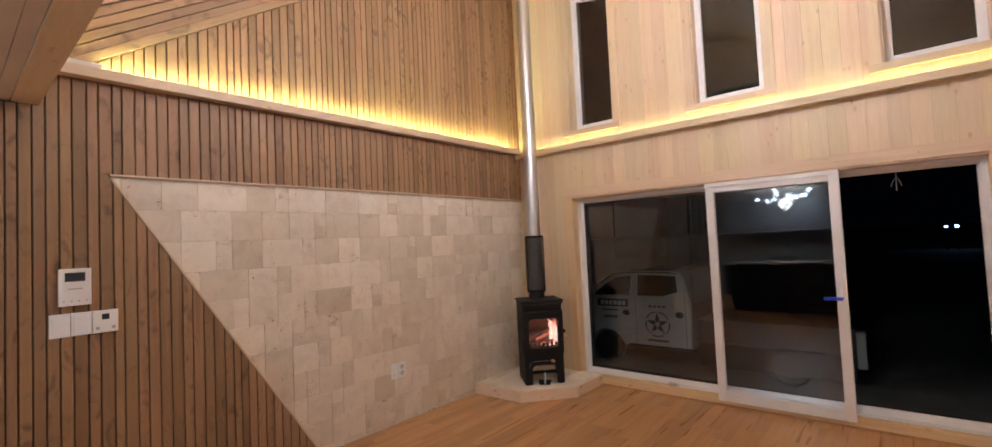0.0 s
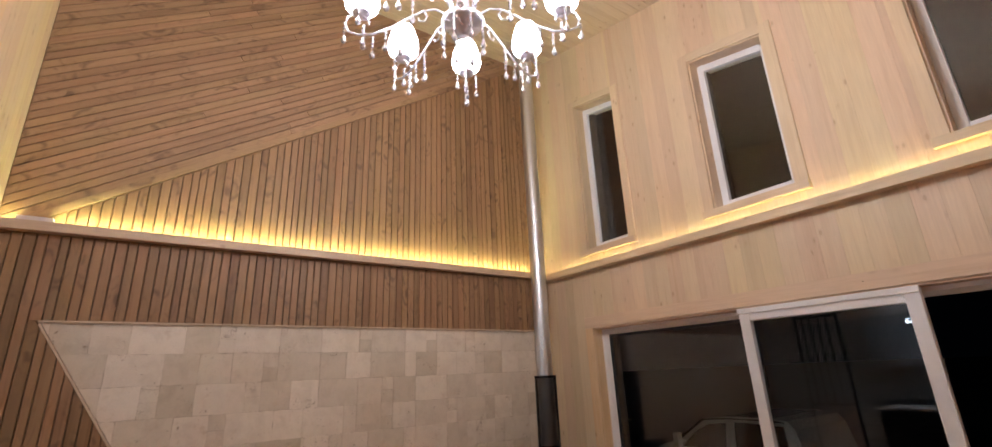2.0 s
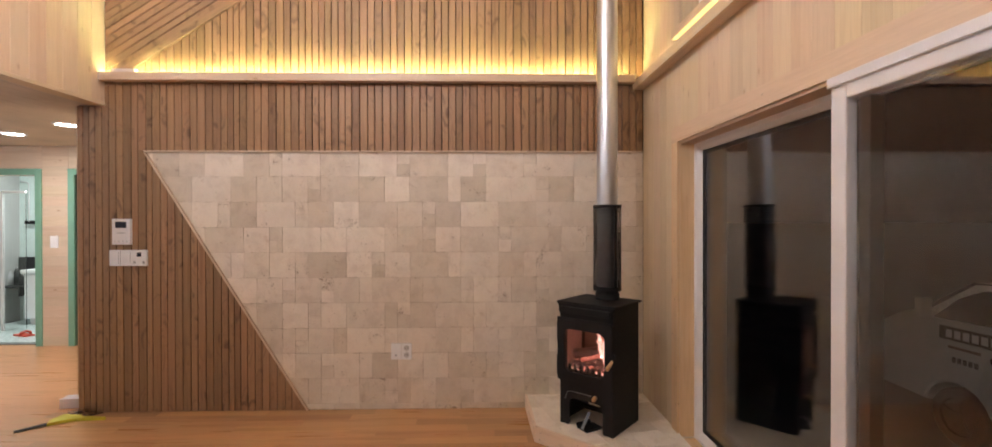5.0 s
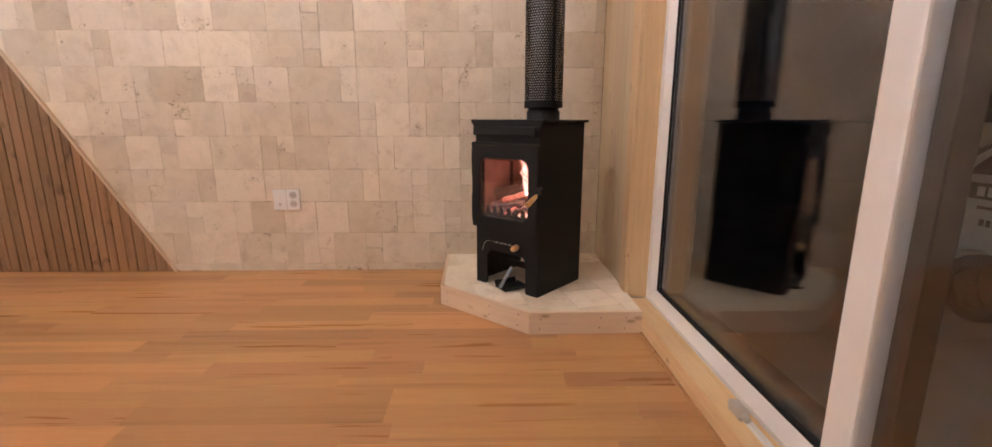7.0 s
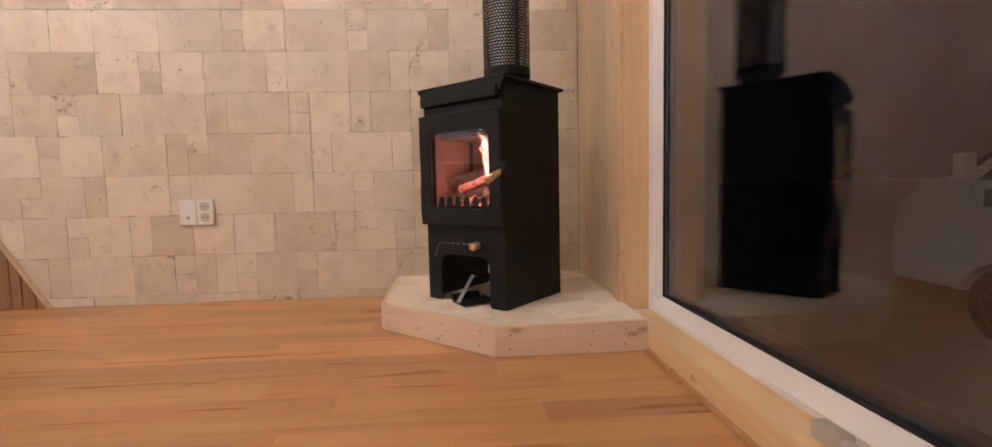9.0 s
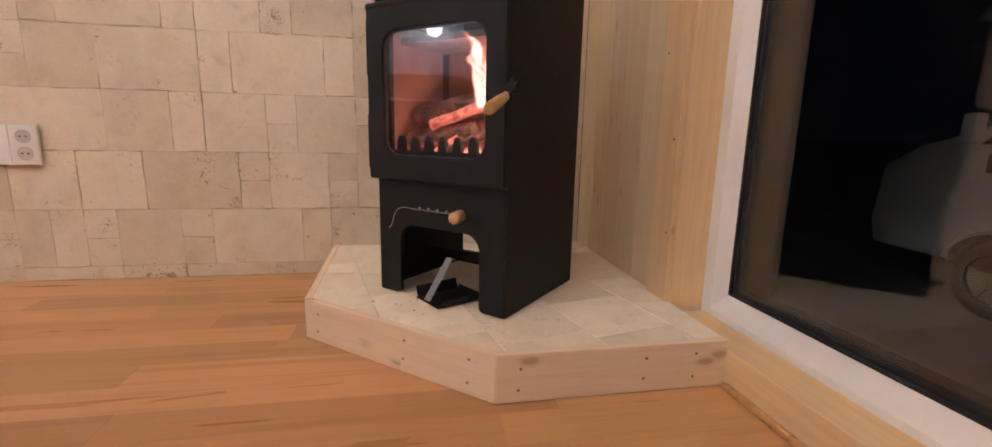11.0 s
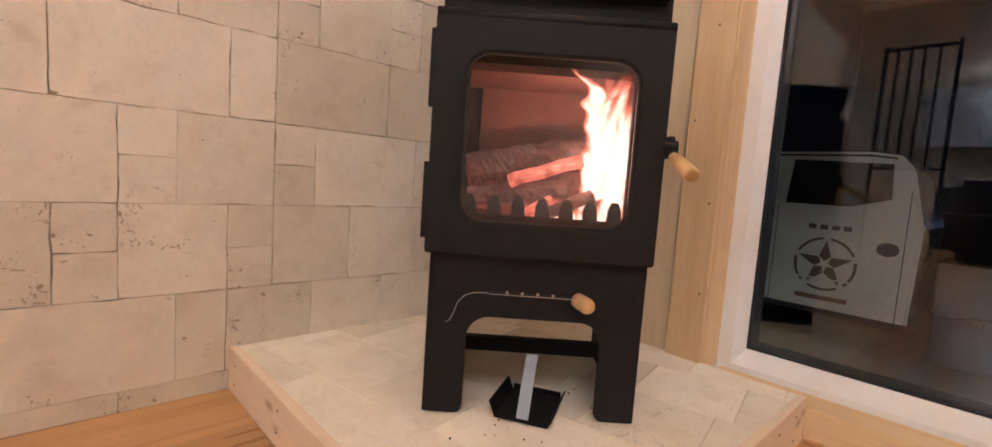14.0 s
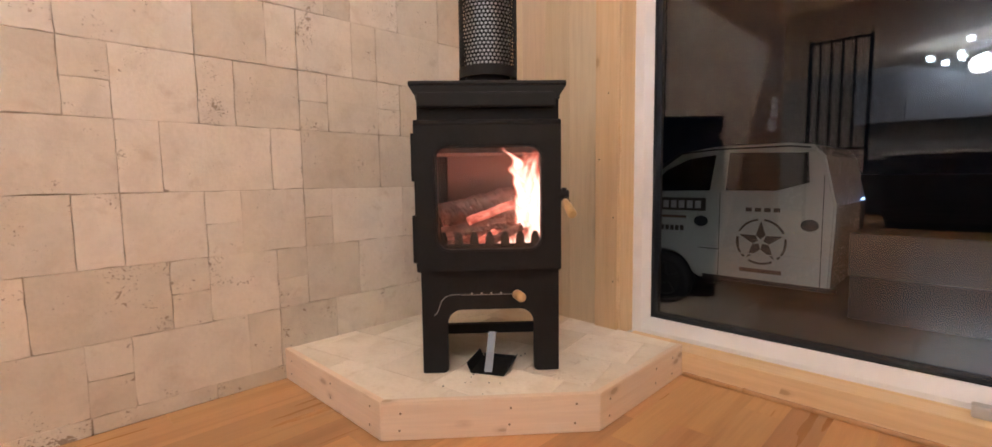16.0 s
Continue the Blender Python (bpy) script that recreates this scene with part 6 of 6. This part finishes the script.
# the sloping trim board, which stops short of the corner
trim = [(-4.05, gable(-4.05)), (-1.195, gable(-1.195)), (-1.195 - 0.05 * sn, gable(-1.195) + 0.05 * cs), (-4.05, gable(-4.05) + 0.05 / cs)]
u0, v0 = -2.6, gable(-2.6)
loc = [((p[0] - u0) * cs + (p[1] - v0) * sn, -(p[0] - u0) * sn + (p[1] - v0) * cs) for p in trim]
ob = part("trim_gable", slab_bm(clip([(a, b) for a, b in loc], 0, -1, 0.0), "x", -0.012, 0.034, 0.003, Vector((0, 0, 0))), SLAT_D)
ob.matrix_world = pose(0, u0, v0, math.degrees(math.atan(SLOPE)), 0, 0)
tagged(ob, "brown wooden trim board along the slope", "trim", kind="structure")
trim = [(-1.195, gable(-1.195)), (-0.004, gable(-0.004)), (-0.004, gable(-0.004) + 0.05 / cs), (-1.195 - 0.05 * sn, gable(-1.195) + 0.05 * cs)]
piece("slat", clip(trim, 0, 1, 4.99), "x", -0.012, 0.026, 0.002, SLAT_D, wall_west)

# pale edging of the stone panel
t = thing("trim_stone_edge", "slim pale pine edging round the stone panel", "trim", kind="structure")
part("edge_strip", boxed((-0.012, STONE_POLY[0][0] - 0.01, 1.952), (0.021, -0.002, 1.964), 0.002), PINE_Y, t)
m = Matrix.Translation((0, -2.552, 0)) @ pose(0, 0, 0, math.degrees(math.atan2(ez, ex)), 0, 0)
b = part("edge_strip", boxed((-0.012, 0.004, 0.0005), (0.021, el - 0.004, 0.0125), 0.002), PINE_Y, t)
b.matrix_world = m
backing = [(p[0], p[1]) for p in STONE_POLY]
b = part("stone_bed", slab_bm(backing, "x", -0.011, 0.0035, 0.0005, Vector((0, 0, 0))), GROUT, wall_west)

# stone tiles in courses of one unit system: 1 (two stacked), 2, 3 units wide; t is one unit wide, full height
UNIT, COURSE = 0.0963, 0.1917
LAID = ["2322t3p2pttp23t2p", "2222p2p3222t2p2t", "223p2p2t23t3t2pt2", "233t3t32pt32p22", "22p2p2t2p3t3t2p2p2", "23t2t23t32p23t22t", "222t3p32p2t323p23",
        "23t2332p2322p32p", "322p222t3223p2223", "233p3p23p333p232"]


def worn_tile(q, out, mat):
    """A tumbled tile: edges that wander, chipped corners and a soft arris."""
    if area(q) < 0:
        q = q[::-1]
    rg = random.Random(int(1e5 * (q[0][0] + 3.7 * q[0][1])))
    cu, cv = sum(p[0] for p in q) / len(q), sum(p[1] for p in q) / len(q)
    ring = []
    for (u0, v0), (u1, v1) in zip(q, q[1:] + q[:1]):
        ln = math.hypot(u1 - u0, v1 - v0)
        n = max(1, round(ln / 0.034)) if ln > 0.02 else 1
        for i in range(n):
            d = rg.choice((0.0, 0.0008, 0.0030)) if i == 0 else rg.choice((0.0, 0.0, 0.0, 0.0, 0.0002, 0.0008, 0.0030)) * rg.uniform(0.6, 1.1)
            u, v = u0 + (u1 - u0) * i / n, v0 + (v1 - v0) * i / n
            r = math.hypot(cu - u, cv - v)
            ring.append((u + (cu - u) / r * d, v + (cv - v) / r * d))
    bm = bmesh.new()
    soft = 0.0011

    def inward(p):
        du, dv = cu - p[0], cv - p[1]
        return p[0] + math.copysign(min(soft, abs(du)), du), p[1] + math.copysign(min(soft, abs(dv)), dv)
    levels = [[bm.verts.new((x, p[0] - cu, p[1] - cv)) for p in pts] for x, pts in ((0.0, ring), (out - 0.0005, ring), (out, [inward(p) for p in ring]))]
    n = len(ring)
    for a, b in zip(levels, levels[1:]):
        for i in range(n):
            bm.faces.new((a[i], a[(i + 1) % n], b[(i + 1) % n], b[i]))
    bm.faces.new(levels[2])
    bmesh.ops.recalc_face_normals(bm, faces=bm.faces)
    ob = part("tile", bm, mat, wall_west)
    ob.location = (-0.009, cu, cv)


rng = random.Random(5)
for row in range(-1, 10):
    z0 = 0.045 + COURSE * row
    z1 = min(z0 + COURSE, 1.952)
    z0 = max(z0, 0.0)
    n, i = 0.0, 0
    pattern = LAID[row] if row >= 0 and row < len(LAID) else "3323323323323"
    y1 = -0.001
    y = -0.053
    first = True
    while y1 > -3.8:
        if first:
            kind, y0 = "t", -0.053
            first = False
        else:
            kind = pattern[i] if i < len(pattern) else rng.choice("2233pt2p")
            i += 1
            y0 = y1 - UNIT * {"1": 1, "p": 1, "t": 1, "2": 2, "3": 3}[kind]
        cells = [(z0, z1)]
        if kind == "p" and z1 - z0 > 0.15:
            cells = [(z0, z0 + COURSE / 2), (z0 + COURSE / 2, z1)]
        for a, b in cells:
            gu, gv = rng.choice((0.0001, 0.0002, 0.0005)), rng.choice((0.0001, 0.0003, 0.0005))
            q = clip(rect(y0 + gu, a + gv, y1 - gu, b - gv), EA, EB, EC - 0.001)
            if len(q) > 2 and abs(area(q)) > 2e-4:
                worn_tile(q, 0.009 + rng.uniform(-0.0013, 0.0013), STONE_POROUS if rng.random() < (0.6 if kind == "p" else 0.1) else STONE)
        y1 = y0

# hearth slabs
rng = random.Random(21)
ctr = (0.5, -0.45)
v = -1.1
r = 0
while v < 0.5:
    u = -0.6 - 0.13 * (r % 2)
    while u < 1.2:
        w = rng.choice((0.2, 0.3, 0.2, 0.1))
        hh = 0.2
        cell = rect(u, v, u + w, v + hh)
        ca, sa = math.cos(radians(12)), math.sin(radians(12))
        cell = [(ctr[0] + ca * p[0] - sa * p[1], ctr[1] + sa * p[0] + ca * p[1]) for p in cell]
        q = cell
        for (p0, p1) in zip(HEARTH, HEARTH[1:] + HEARTH[:1]):
            dx, dy = p1[0] - p0[0], p1[1] - p0[1]
            ln = math.hypot(dx, dy)
            ax, ay = dy / ln, -dx / ln
            q = clip(q, ax, ay, ax * p0[0] + ay * p0[1] - 0.001) if len(q) > 2 else q
        if len(q) > 2 and abs(area(q)) > 2e-4:
            piece("slab", q, "z", HEARTH_Z - 0.014, 0.012, 0.0012, STONE_TOP, hearth, 0.0005)
        u += w
    v += 0.2
    r += 1

# pine boards of the window wall
BOARD = 0.118
rng = random.Random(7)
x = 0.0
while x < EAST:
    a, b = x, min(x + BOARD, EAST)
    lows = [rect(a, 0.0, b, LEDGE_Z0 + 0.01)]
    out = []
    for q in lows:
        if b <= DOOR[0] - 0.092 or a >= DOOR[1] + 0.092:
            out.append(q)
        else:
            out.append(clip(q, 0, -1, -(DOOR[2] + 0.095)))
            l = clip(q, 1, 0, DOOR[0] - 0.092)
            rr = clip(q, -1, 0, -(DOOR[1] + 0.092))
            out += [clip(s, 0, 1, DOOR[2] + 0.095) for s in (l, rr) if len(s) > 2]
    top = clip([(a, LEDGE_Z0 + 0.01), (b, LEDGE_Z0 + 0.01), (b, 5.0), (a, 5.0)], 0.215, 1, 5.0 - 0.001)
    pend = [top]
    for wa, wb in WINDOWS:
        nxt = []
        for q in pend:
            wa2, wb2 = wa - 0.001, wb + 0.001
            nxt.append(clip(q, 1, 0, wa2))
            nxt.append(clip(q, -1, 0, -wb2))
            mid = clip(clip(q, -1, 0, -wa2), 1, 0, wb2)
            if len(mid) > 2:
                nxt.append(clip(mid, 0, 1, SILL - 0.001))
                nxt.append(clip(mid, -0.205, -1, -4.285))
        pend = [q for q in nxt if len(q) > 2]
    for q in out + pend:
        if len(q) > 2:
            piece("board", q, "y", -0.012, 0.012, 0.0010, PINE, wall_north, 0.00015)
    x += BOARD
# pine boards of the loft front
x = 0.016
x0, x1, z0, z1 = LOFT_OPEN
while x < EAST:
    a, b = x, min(x + BOARD, EAST)
    q = clip(rect(a, SOFFIT + 0.02, b, 5.0), 0.215, 1, 4.999)
    parts = [q]
    if b > x0 and a < x1:
        parts = [clip(q, 1, 0, x0), clip(q, -1, 0, -x1)]
        mid = clip(clip(q, -1, 0, -x0), 1, 0, x1)
        parts += [clip(mid, 0, 1, z0), clip(mid, 0, -1, -z1)]
    for p in parts:
        if len(p) > 2:
            s = piece("board", [(u, v) for u, v in p], "y", 0.0, 0.012, 0.0016, PINE, loft, 0.0003)
            if s:
                # the loft front faces north
                s.matrix_world = Matrix.Translation((s.location.x, LOFT_Y - 0.012, s.location.z)) @ Matrix.Rotation(math.pi, 4, "Z")
    x += BOARD

# floor planks along the slat wall
PW, PL = 0.0955, 0.80
rng = random.Random(13)
x, r = 0.0 - 40 * PW, 0
near_parts = 0
far_v, far_f = [], []
while x < EAST:
    off = rng.uniform(0, PL)
    y = SOUTH - off
    while y < 0:
        a, b = max(y, SOUTH), min(y + PL, 0.0)
        y += PL
        if b - a < 0.01:
            continue
        if x + PW < HALL_X or (x < -0.02 and b > -4.2):
            if b > -4.2 and a < -4.2 and x + PW > HALL_X:
                b = -4.2
            else:
                continue
        if -0.001 < x < 2.9 and b > -3.9 and near_parts < 290:
            near_parts += 1
            piece("plank", rect(x, a, x + PW, b), "z", -0.008, 0.008, 0.00025, LAMINATE, floor, 0.00005)
        else:
            i = len(far_v)
            far_v += [(x + 0.0003, a + 0.0003, 0), (x + PW - 0.0003, a + 0.0003, 0), (x + PW - 0.0003, b - 0.0003, 0), (x + 0.0003, b - 0.0003, 0)]
            far_f.append((i, i + 1, i + 2, i + 3))
    x += PW
    r += 1
me = bpy.data.meshes.new("planks")
me.from_pydata(far_v, [], far_f)
me.materials.append(LAMINATE)
pl = new("planks", me)
pl.parent = floor
pl.location.z = -0.0005
tagged(pl, kind="stuff")
